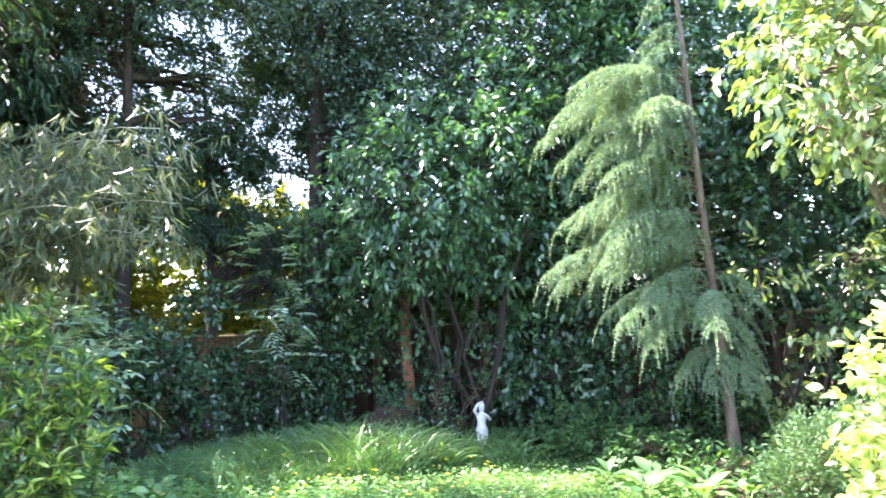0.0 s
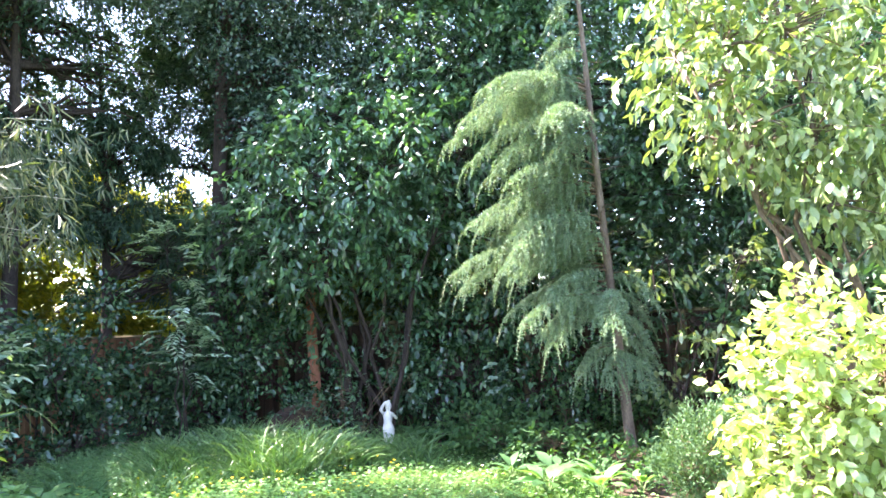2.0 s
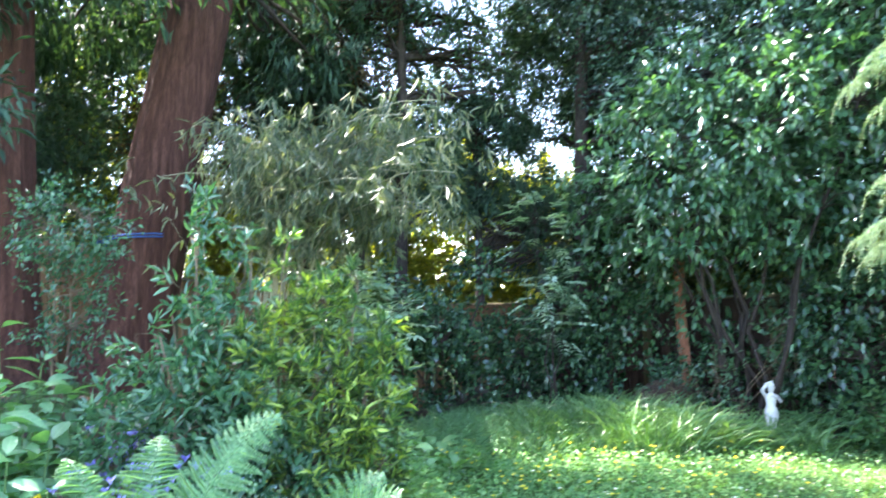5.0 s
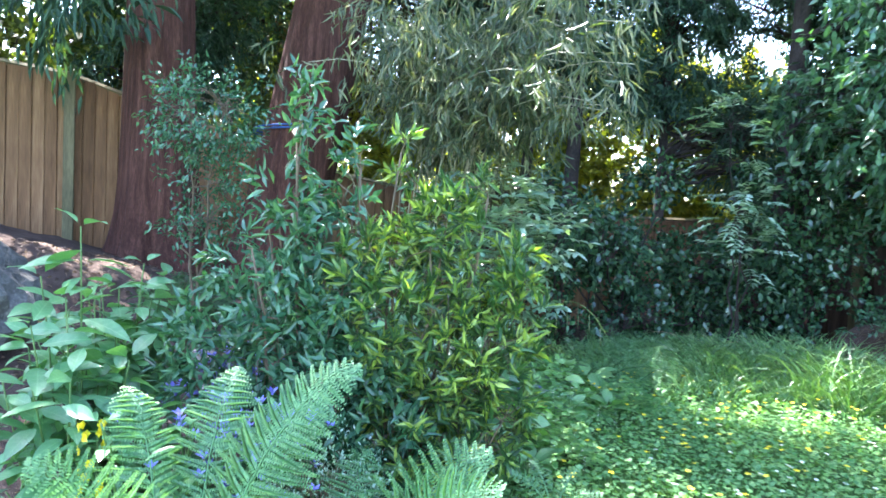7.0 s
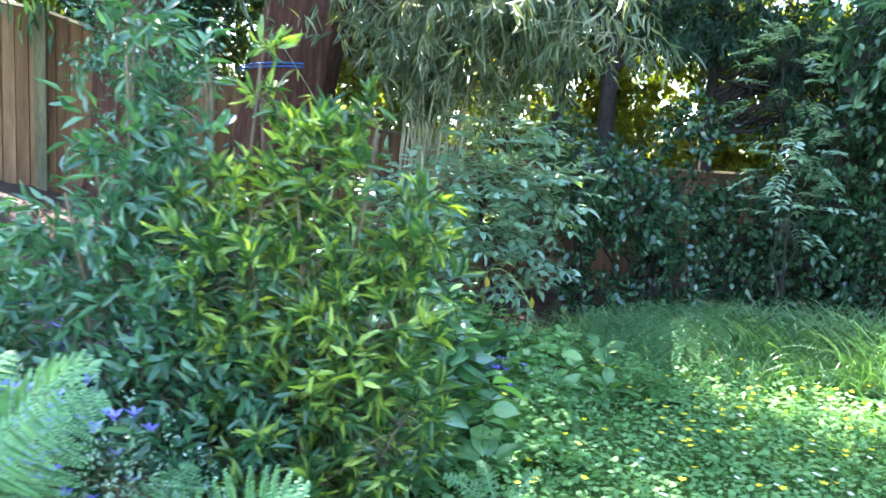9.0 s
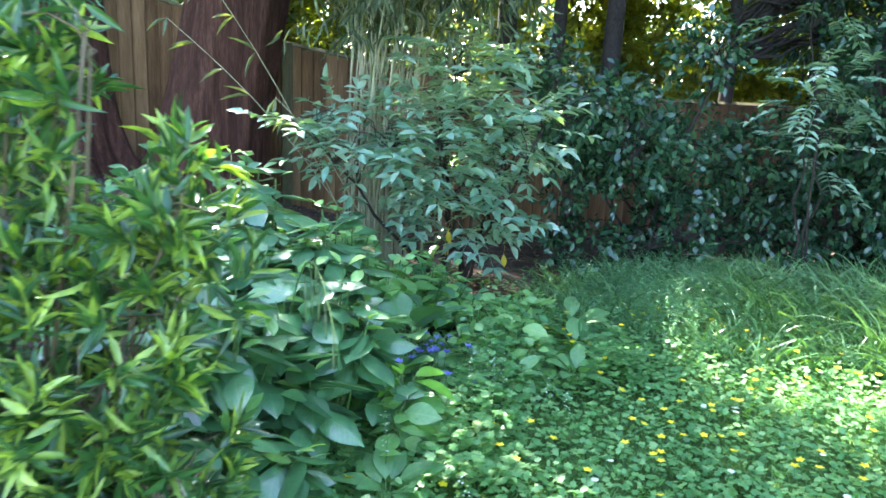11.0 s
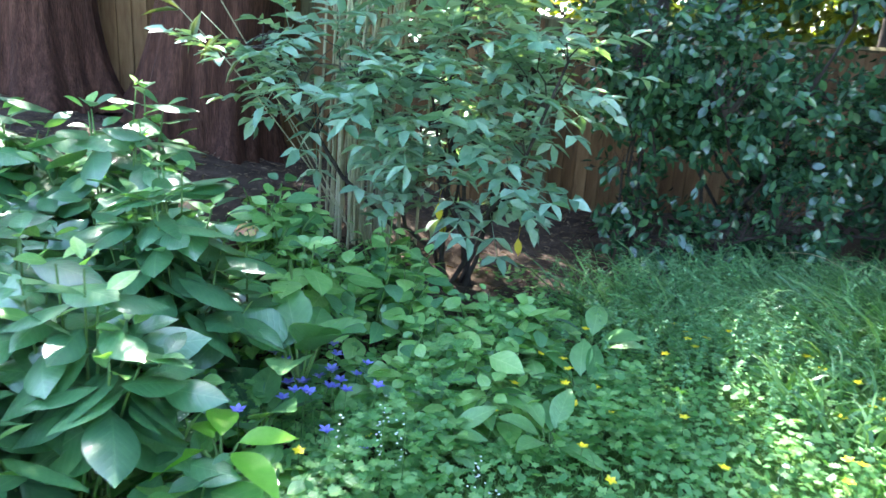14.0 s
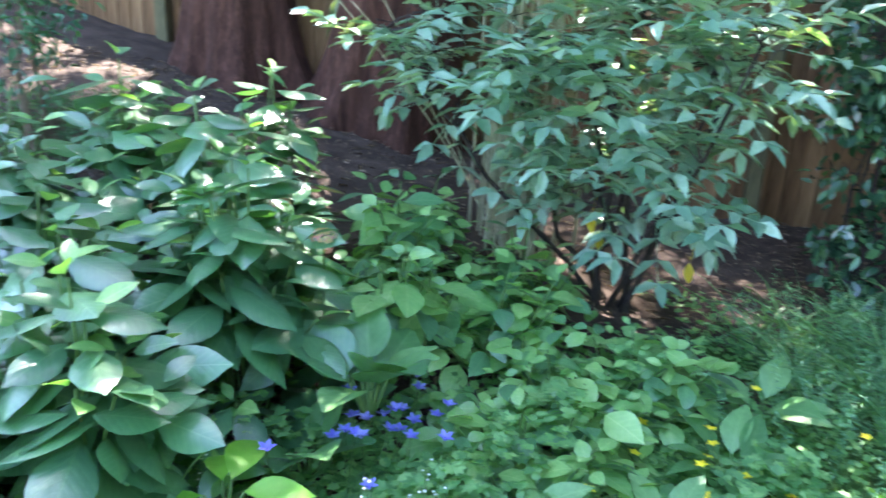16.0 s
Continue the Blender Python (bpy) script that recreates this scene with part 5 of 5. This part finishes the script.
for x, y, r, n, lo, hi, seed, label in [(-0.55, 8.0, 0.5, 900, 0.4, 0.9, 128, "big tuft of tall arching grass blades"), (-1.6, 8.25, 0.45, 700, 0.45, 0.75, 129, "broad tuft of tall soft grass"), (-0.05, 8.1, 0.3, 380, 0.35, 0.6, 130, "tuft of arching grass beside the statue"), (-1.1, 8.5, 0.4, 600, 0.5, 0.85, 131, "tall grass tuft against the dark hedge"), (-2.4, 8.3, 0.4, 500, 0.3, 0.6, 132, "soft tuft of grass at the shady corner of the lawn"), (-1.55, 7.6, 0.4, 500, 0.2, 0.45, 134, "short rough grass at the lawn edge"), (-0.65, 8.35, 0.28, 520, 0.35, 0.7, 124, "tuft of coarse tall grass with bent tips"), (0.35, 8.15, 0.25, 420, 0.12, 0.28, 125, "clump of coarse grass before the statue"),
                                        (-2.0, 8.35, 0.3, 520, 0.35, 0.65, 126, "tuft of coarse tall grass in the bed"), (-1.0, 7.75, 0.25, 380, 0.2, 0.42, 127, "clump of bent grass at the lawn edge")]:
    long_grass(x - r, x + r, y - r, y + r, n, lo, hi, seed, label, lambda a, b: (a - x) ** 2 + (b - y) ** 2 < r * r, L_TUFT, (0.012, 0.022), 0.24)


def bedstraw():
    """The fine feathery weed beside the tall grass."""
    rng = np.random.default_rng(133)
    g = Geo()
    for k in range(900):
        x, y = rng.normal(-2.35, 0.35), rng.normal(8.0, 0.42)
        h = rng.uniform(0.12, 0.34)
        u = np.linspace(0.1, 1, 14)
        c = np.stack([x + rng.normal() * 0.1 * u, y + rng.normal() * 0.1 * u, gz(x, y) + h * u], -1)
        c = np.repeat(c, 4, 0)
        g.leaves(LITE, c, rng.normal(size=(56, 3)) * np.array([1, 1, 0.4]), rng.normal(size=(56, 3)) * 0.4 + np.array([0, 0, 1]), rng.uniform(0.015, 0.032, 56), 0.006)
    tagged(part("bedstraw", g, L_BED, None), "fine feathery green weed beside the tall grass", "weed", kind="stuff")


bedstraw()


def geranium_weed():
    """Lobed leaves on thin stalks, standing over the low mat between lawn and bushes."""
    rng = np.random.default_rng(135)
    g = Geo()
    n = 3600
    x, y = rng.uniform(-2.75, -1.7, n), rng.uniform(4.3, 6.7, n)
    keep = x < -1.95 + 0.2 * np.sin(y * 4)
    x, y = x[keep], y[keep]
    n = len(x)
    h = rng.uniform(0.05, 0.26, n) * (0.6 + 0.4 * np.sin(x * 9 + y * 5))
    top = np.stack([x, y, gz_arr(x, y) + np.maximum(h, 0.05)], -1)
    for b, f in ((0.0, 1.0), (1.1, 0.9), (-1.1, 0.9)):
        a = np.arange(n) * 2.4 + b
        g.leaves(LOBED, top, np.stack([np.cos(a), np.sin(a), rng.normal(size=n) * 0.2], -1), rng.normal(size=(n, 3)) * 0.25 + np.array([0, 0, 1]), rng.uniform(0.026, 0.05, n) * f, rng.uniform(0.026, 0.046, n) * f)
    tagged(part("geranium_weed", g, L_COVER, None), "lobed green weed leaves between the lawn and the hydrangeas", "weed", kind="stuff")


geranium_weed()


def flower(name, label, petals, size, height, mat, centre, group, count, place, seed, cup=0.35):
    rng = np.random.default_rng(seed)
    first = None
    for k in range(count):
        x, y = place(rng)
        z = gz(x, y)
        h = height * rng.uniform(0.7, 1.25)
        m = pose(x, y, z, rng.normal() * 6, rng.normal() * 6, rng.uniform(0, 360)) @ Matrix.Diagonal((1, 1, h / height, 1))
        if first is None:
            first = thing(name, label, "flower", (x, y, z), group)
            g = Geo()
            g.tube([(0, 0, -0.01), (0.004, 0, height * 0.5), (0, 0, height)], 0.0012, 4)
            part("stem", g, GREEN_STEM, first)
            g = Geo()
            a = np.linspace(0, 6.283, petals, endpoint=False)
            g.leaves(OVAL, np.tile([0, 0, height], (petals, 1)), np.stack([np.cos(a), np.sin(a), 0 * a + cup], -1), np.tile([0, 0, 1.0], (petals, 1)), size * 0.5 * (1 + cup), size * (0.42 if petals < 8 else 0.16))
            part("petals", g, mat, first)
            g = Geo()
            g.tube([(0, 0, height - 0.001), (0, 0, height + 0.003)], size * 0.13, 6)
            part("flower_centre", g, centre, first)
            first.matrix_basis = m
        else:
            ob = copy_thing(first, m)
            ob.matrix_basis = m


def on_lawn(x0, x1, y0, y1):
    def place(rng):
        while True:
            x, y = rng.uniform(x0, x1), rng.uniform(y0, y1)
            if lawn_mask(np.array([x]), np.array([y]))[0]:
                return x, y
    return place


flower("buttercup", "small yellow buttercup in the lawn", 5, 0.033, 0.13, P_YELLOW, P_YELLOW, "buttercups", 200, on_lawn(-2.6, 0.6, 4.6, 8.0), 141)
flower("daisy", "small white daisy in the lawn", 11, 0.028, 0.09, P_WHITE, P_YELLOW, "daisies", 190, on_lawn(-1.6, 1.8, 5.0, 8.2), 142)
flower("bellflower", "violet-blue star-shaped bellflower among the hydrangeas", 5, 0.036, 0.2, P_BLUE, P_BLUE, "bellflowers", 26, lambda r: (-2.6 + r.normal() * 0.13, 5.62 + r.normal() * 0.1), 143, 0.6)
flower("bellflower", "violet-blue bellflower in a dense drift", 5, 0.05, 0.68, P_BLUE, P_BLUE, "bellflowers", 120, lambda r: (-2.85 + r.normal() * 0.13, 3.33 + r.normal() * 0.11), 144, 1.0)


def loosestrife():
    rng = np.random.default_rng(151)
    base = (-2.7, 2.5, gz(-2.7, 2.5))
    ob = thing("yellow_loosestrife", "upright spike of yellow flowers with paired leaves", "flower", base)
    ob.scale = (1.25, 1.25, 1.2)
    s, l, p = Geo(), Geo(), Geo()
    s.tube([(0, 0, -0.03), (0.02, 0, 0.3), (0.0, 0.02, 0.62)], [0.006, 0.005, 0.002], 5)
    for k in range(14):
        a, z = k * 1.57, 0.05 + k * 0.035
        for e in (0, 3.14):
            l.leaves(NARROW, [(0, 0, z)], [(math.cos(a + e), math.sin(a + e), 0.25)], [(0, 0, 1)], 0.09, 0.03)
    for k in range(34):
        a, z = rng.uniform(0, 6.28), rng.uniform(0.36, 0.62)
        c = np.array([math.cos(a) * 0.03, math.sin(a) * 0.03, z])
        b = np.linspace(0, 6.28, 5, endpoint=False)
        p.leaves(OVAL, np.tile(c, (5, 1)), np.stack([np.cos(b) * math.sin(a) + math.cos(a) * 0.5, -np.cos(b) * math.cos(a) + math.sin(a) * 0.5, np.sin(b)], -1), np.tile([math.cos(a), math.sin(a), 0.2], (5, 1)), 0.016, 0.012)
    part("stem", s, GREEN_STEM, ob), part("foliage", l, L_GREEN, ob), part("flower_spike", p, P_YELLOW, ob, "bright yellow flowers")


loosestrife()


# ---------------------------------------------------------------- statue, rocks and small things
def statue():
    bm = bmesh.new()
    def lathe(prof, lean):
        rings = []
        for z, rx, ry, dx in prof:
            rings.append([bm.verts.new((dx + rx * math.cos(a) , ry * math.sin(a), z)) for a in np.linspace(0, 6.283, 20, endpoint=False)])
        for a, b in zip(rings, rings[1:]):
            for k in range(20):
                bm.faces.new((a[k], a[(k + 1) % 20], b[(k + 1) % 20], b[k]))
        bm.faces.new(rings[0][::-1]), bm.faces.new(rings[-1])
    lathe([(0, .085, .085, 0), (.05, .085, .085, 0), (.055, .06, .06, 0), (.12, .05, .045, 0), (.22, .062, .055, .004), (.3, .078, .062, .008), (.35, .082, .065, .006), (.4, .07, .055, 0), (.44, .055, .045, -.004),
           (.49, .06, .05, -.004), (.54, .072, .056, -.004), (.57, .066, .045, -.002), (.59, .03, .03, 0), (.61, .026, .026, 0), (.63, .036, .04, 0), (.665, .042, .047, 0), (.7, .034, .04, 0), (.72, .012, .015, 0)], 0)
    for sx in (-1, 1):
        pts = [(.065 * sx, 0, .555), (.115 * sx, -.02, .62), (.06 * sx, -.01, .7), (.01, 0, .725)] if sx < 0 else [(.065, 0, .555), (.105, -.03, .5), (.05, -.06, .55), (0, -.06, .58)]
        for a, b in zip(pts, pts[1:]):
            a, b = Vector(a), Vector(b)
            q = (b - a).to_track_quat("Z", "Y").to_matrix().to_4x4()
            bmesh.ops.create_cone(bm, cap_ends=True, segments=10, radius1=.02, radius2=.018, depth=(b - a).length + .016, matrix=Matrix.Translation((a + b) / 2) @ q)
    m = bpy.data.meshes.new("statue")
    bm.to_mesh(m), bm.free()
    for f in m.polygons:
        f.use_smooth = True
    m.materials.append(STATUE_STONE)
    ob = tagged(new("statue", m), "small white plaster garden statue standing in the bed", "statue")
    ob.location, ob.rotation_euler, ob.scale = (0.55, 8.7, 0.0), (0, 0.03, 0.3), (0.85, 0.85, 0.85)


statue()


def rock(name, label, at, size, seed, mat):
    bm = bmesh.new()
    bmesh.ops.create_icosphere(bm, subdivisions=4, radius=1)
    off = Vector((seed * 3.1, seed * 1.7, 0))
    for v in bm.verts:
        d = 1 + 0.35 * noise.noise(v.co * 1.1 + off) + 0.14 * noise.noise(v.co * 3.3 + off) + 0.05 * noise.noise(v.co * 9 + off)
        v.co = Vector((v.co.x * size[0], v.co.y * size[1], max(v.co.z, -0.5) * size[2])) * d
    m = bpy.data.meshes.new(name)
    bm.to_mesh(m), bm.free()
    m.materials.append(mat)
    ob = tagged(new(name, m), label, "rock")
    ob.location, ob.rotation_euler = at, (0, 0, seed)


rock("boulder", "large grey boulder on the bank", (-5.2, 3.0, gz(-5.2, 3.0) + 0.1), (0.6, 0.5, 0.5), 1, ROCK)
rock("stone", "pale pinkish edging stone", (-4.3, 4.35, gz(-4.3, 4.35) + 0.02), (0.13, 0.08, 0.06), 2, PINK_STONE)
rock("stone", "pale pinkish edging stone", (-3.9, 4.05, gz(-3.9, 4.05) + 0.015), (0.09, 0.07, 0.05), 3, PINK_STONE)

rock("soil_mound", "low mound of brown soil and litter under the hedge", (-0.55, 9.5, 0.05), (0.5, 0.28, 0.5), 4, SOIL)


def strap():
    g = Geo()
    for off in (0, 0.03):
        a = np.linspace(0, 6.283, 33)
        g.tube(np.stack([-5.8 + 0.43 * np.cos(a), 6.78 + 0.43 * np.sin(a), 2.2 + off + 0.03 * np.cos(a)], -1), 0.009, 6)
    tagged(part("strap", g, rough_mat("blue_webbing", [(0.3, (0.02, 0.05, 0.14)), (0.7, (0.05, 0.12, 0.3))], (30, 30, 30), 0.7, 0.3, 0.003), None), "dark blue strap tied round the leaning cedar", "strap")


strap()


def litter():
    rng = np.random.default_rng(171)
    g = Geo()
    x, y = rng.uniform(-6.5, -2.4, 9000), rng.uniform(2.5, 9.5, 9000)
    k = ~lawn_mask(x, y)
    x, y = x[k], y[k]
    n = len(x)
    g.leaves(NARROW, np.stack([x, y, gz_arr(x, y) + 0.012], -1), rng.normal(size=(n, 3)) * np.array([1, 1, 0.12]), rng.normal(size=(n, 3)) * 0.25 + np.array([0, 0, 1]), rng.uniform(0.02, 0.07, n), rng.uniform(0.006, 0.02, n))
    tagged(part("leaf_litter", g, L_DRY, None), "dry brown leaf litter on the soil", "leaf litter", kind="stuff")


litter()


def hydrangea_flower(at, r, seed):
    rng = np.random.default_rng(seed)
    ob = thing("hydrangea_flower", "small fading pink and green hydrangea flower head", "flower", at)
    g = Geo()
    d = rand_dir(rng, 70)
    d[:, 2] = np.abs(d[:, 2]) * 0.6
    for k in range(70):
        b = np.linspace(0, 6.28, 4, endpoint=False)
        x = unit(np.cross(d[k], [0.3, 0.5, 1.0]))
        y = np.cross(d[k], x)
        g.leaves(OVAL, np.tile(d[k] * r, (4, 1)), np.cos(b)[:, None] * x + np.sin(b)[:, None] * y, np.tile(d[k], (4, 1)), 0.009, 0.009)
    part("floret_head", g, P_PINK, ob)
    g = Geo()
    g.tube([(0, 0, -0.25), (0, 0, r * 0.4)], 0.004, 5)
    part("stem", g, GREEN_STEM, ob)


hydrangea_flower((-2.93, 5.52, 0.72), 0.04, 1)
hydrangea_flower((-3.25, 5.45, 0.74), 0.035, 2)


def dry_stems():
    rng = np.random.default_rng(181)
    for k in range(16):
        x, y = rng.uniform(-2.2, -0.6), rng.uniform(8.6, 9.0)
        ob = thing("dry_grass_stem", "arching straw-coloured dead grass stem", "grass", (x, y, gz(x, y)), "dead grass stems")
        g = Geo()
        a, ln = rng.uniform(2.2, 5.0), rng.uniform(0.35, 0.7)
        u = np.linspace(0, 1, 10)
        g.tube(np.stack([math.cos(a) * ln * 0.9 * u ** 1.6, math.sin(a) * ln * 0.5 * u ** 1.6, ln * (1.15 * u - 0.65 * u ** 2.4)], -1), np.linspace(0.003, 0.0012, 10), 5)
        part("stalk", g, STRAW, ob)
        g = Geo()
        for q in range(4):
            p = np.array([math.cos(a) * ln * 0.9 * (0.6 + 0.1 * q) ** 1.6, math.sin(a) * ln * 0.5 * (0.6 + 0.1 * q) ** 1.6, ln * (1.15 * (0.6 + 0.1 * q) - 0.65 * (0.6 + 0.1 * q) ** 2.4)])
            g.leaves(BLADE, p[None], [(rng.normal() * 0.2, rng.normal() * 0.2, -1)], [(1, 0.2, 0)], 0.13, 0.006)
        part("dead_blade", g, STRAW, ob)


dry_stems()


def drooping_weed(at):
    ob = thing("drooping_weed", "arching stalk with hanging pale seed strands", "weed", at)
    g = Geo()
    u = np.linspace(0, 1, 14)
    g.tube(np.stack([-0.3 + 0.5 * u, 0.1 - 0.3 * u, 0.4 * np.sin(0.5 + u * 1.9)], -1), np.linspace(0.002, 0.001, 14), 5)
    part("stalk", g, GREEN_STEM, ob)
    for k in range(5):
        w = 0.35 + 0.13 * k
        g = Geo()
        x, z = -0.3 + 0.5 * w, 0.4 * math.sin(0.5 + w * 1.9)
        g.tube([(x, 0.1 - 0.3 * w, z), (x + 0.005, 0.1 - 0.3 * w, z - 0.07), (x + 0.006, 0.1 - 0.3 * w, z - 0.13 + 0.01 * k)], [0.0008, 0.0022, 0.0015], 5)
        part("strand", g, L_BAMBOO, ob)


drooping_weed((-1.5, 4.0, 0.77))


def maple_sapling():
    rng = np.random.default_rng(191)
    ob = thing("maple_sapling", "maple seedling with a few large pale lobed leaves", "plant", (1.9, 9.0, 0))
    g = Geo()
    g.tube([(0, 0, -0.03), (0.02, -0.02, 0.5), (0.0, -0.05, 1.05)], [0.009, 0.006, 0.003], 5)
    part("stem", g, TWIG, ob)
    for k in range(9):
        a = k * 2.1
        g = Geo()
        z = 0.55 + 0.055 * k
        p = np.array([math.cos(a) * 0.1, math.sin(a) * 0.1 - 0.05, z])
        g.tube([(0, -0.02, z - 0.05), tuple(p)], 0.002, 4)
        for b, f in ((0, 1.0), (0.75, 0.8), (-0.75, 0.8), (1.5, 0.5), (-1.5, 0.5)):
            g.leaves(OVAL, p[None], [(math.cos(a + b), math.sin(a + b) - 0.3, -0.25)], [(0, -0.5, 1)], 0.13 * f, 0.085 * f)
        part("leaf", g, L_ELDER, ob)


maple_sapling()


def red_trunk():
    g = Geo()
    z = np.linspace(-0.1, 2.4, 12)
    g.tube(np.stack([0.02 * np.sin(z * 3), 0 * z, z], -1), np.linspace(0.075, 0.06, 12), 20, 0.08, 5)
    ob = thing("tree_trunk", "reddish peeling tree trunk among the laurels", "tree", (-0.3, 9.85, 0))
    part("bark", g, rough_mat("peeling_bark", [(0.3, (0.12, 0.05, 0.03)), (0.7, (0.45, 0.2, 0.12))], (14, 14, 3), 0.85, 0.8, 0.01), ob)


red_trunk()


def yellow_leaves():
    rng = np.random.default_rng(201)
    for x, y, z in [(-3.53, 6.89, 0.47), (-3.2, 7.12, 0.42), (-3.4, 6.75, 0.6)]:
        g = Geo()
        g.leaves(FINE, [(0, 0, 0)], [(0.2, -0.1, -1)], [(0.6, -0.8, 0)], 0.09, 0.04)
        g.tube([(0, 0, 0), (-0.01, 0.02, 0.06)], 0.0012, 4)
        ob = tagged(part("yellowed_leaf", g, LEAF_YELLOWED, None), "single bright yellow leaf hanging in the elder", "leaf")
        ob.location = (x, y, z)


yellow_leaves()


def bamboo_shoot(base, tip, seed, label):
    rng = np.random.default_rng(seed)
    base, tip = np.array(base), np.array(tip)
    ob = thing("bamboo_shoot", label, "bamboo", base)
    d = tip - base
    u = np.linspace(0, 1, 9)[:, None]
    path = d * u + np.array([0, 0, 0.25]) * np.sin(u * math.pi) * 0.5
    g = Geo()
    g.tube(path, np.linspace(0.004, 0.0015, 9), 5)
    part("cane", g, CANE, ob)
    for k in range(8):
        g = Geo()
        p = path[8 - k // 2]
        ax = unit(d * np.array([1, 1, 0]) * 0.6 + rng.normal(size=3) * 0.35 + np.array([0, 0, -0.35]))
        g.leaves(NARROW, p[None], ax[None], [(0.2, 0.1, 1)], rng.uniform(0.14, 0.2), 0.022)
        part("leaf", g, L_BAMBOO, ob)


bamboo_shoot((-3.75, 6.5, 0.35), (-4.05, 5.85, 1.42), 1, "slim bamboo shoot arching over the hydrangeas with narrow leaves")
bamboo_shoot((-4.0, 6.6, 0.4), (-4.5, 5.42, 1.85), 2, "slim bamboo shoot with pale drooping leaves before the cedar")
bamboo_shoot((-4.15, 6.6, 0.45), (-4.42, 5.5, 2.25), 3, "tall bamboo shoot with pale drooping leaves before the cedar")
shrub("feathery_bush", "low soft feathery light green bush on the bank", "bush", (-4.9, 4.7, gz(-4.9, 4.7)),
      [(-4.9, 4.65, gz(-4.9, 4.65) + 0.08, 0.32, 0.25, 0.14), (-5.05, 4.95, gz(-5.05, 4.95) + 0.08, 0.26, 0.25, 0.13)], L_DWARF, NARROW, 240, 24, 0.12, 0.035, 0.008, -0.1, 46, TWIG, 5, 0.006)
shrub("low_herb", "low herb with tiny bluish leaves under the ferns", "plant", (-1.85, 3.1, gz(-1.85, 3.1)),
      [(-1.85, 3.05, 0.3, 0.25, 0.22, 0.28), (-2.1, 3.0, 0.4, 0.22, 0.2, 0.3)], L_ELDER, LITE, 260, 14, 0.1, 0.02, 0.009, -0.2, 47, TWIG, 8, 0.004)


def white_spike(x, y, h, seed):
    rng = np.random.default_rng(seed)
    ob = thing("flower_spike", "thin stem dotted with tiny white flowers", "flower", (x, y, gz(x, y)), "white flower spikes")
    g = Geo()
    g.tube([(0, 0, -0.01), (0.01, 0, h * 0.5), (0, 0.01, h)], [0.0016, 0.0013, 0.0008], 4)
    part("stem", g, GREEN_STEM, ob)
    for k in range(12):
        p = np.array([rng.normal() * 0.012, rng.normal() * 0.012, (0.5 + 0.5 * k / 11) * h])
        g = Geo()
        a = np.arange(4) * math.pi / 2
        g.leaves(OVAL, np.tile(p, (4, 1)), np.stack([np.cos(a), np.sin(a), 0 * a + 0.3], -1), np.tile([0, 0, 1.0], (4, 1)), 0.0042, 0.004)
        part("floret", g, P_WHITE, ob)


rngw = np.random.default_rng(211)
for k in range(12):
    c = [(-2.4, 5.0), (-2.2, 5.45), (-2.15, 5.65), (-1.95, 4.85)][k % 4]
    white_spike(c[0] + rngw.normal() * 0.14, c[1] + rngw.normal() * 0.14, rngw.uniform(0.18, 0.34), k)
flower("bellflower", "violet-blue bellflower rising between the ferns", 5, 0.036, 0.66, P_BLUE, P_BLUE, "bellflowers", 70, lambda r: (-2.36 + r.normal() * 0.14, 2.88 + r.normal() * 0.12), 145, 1.0)
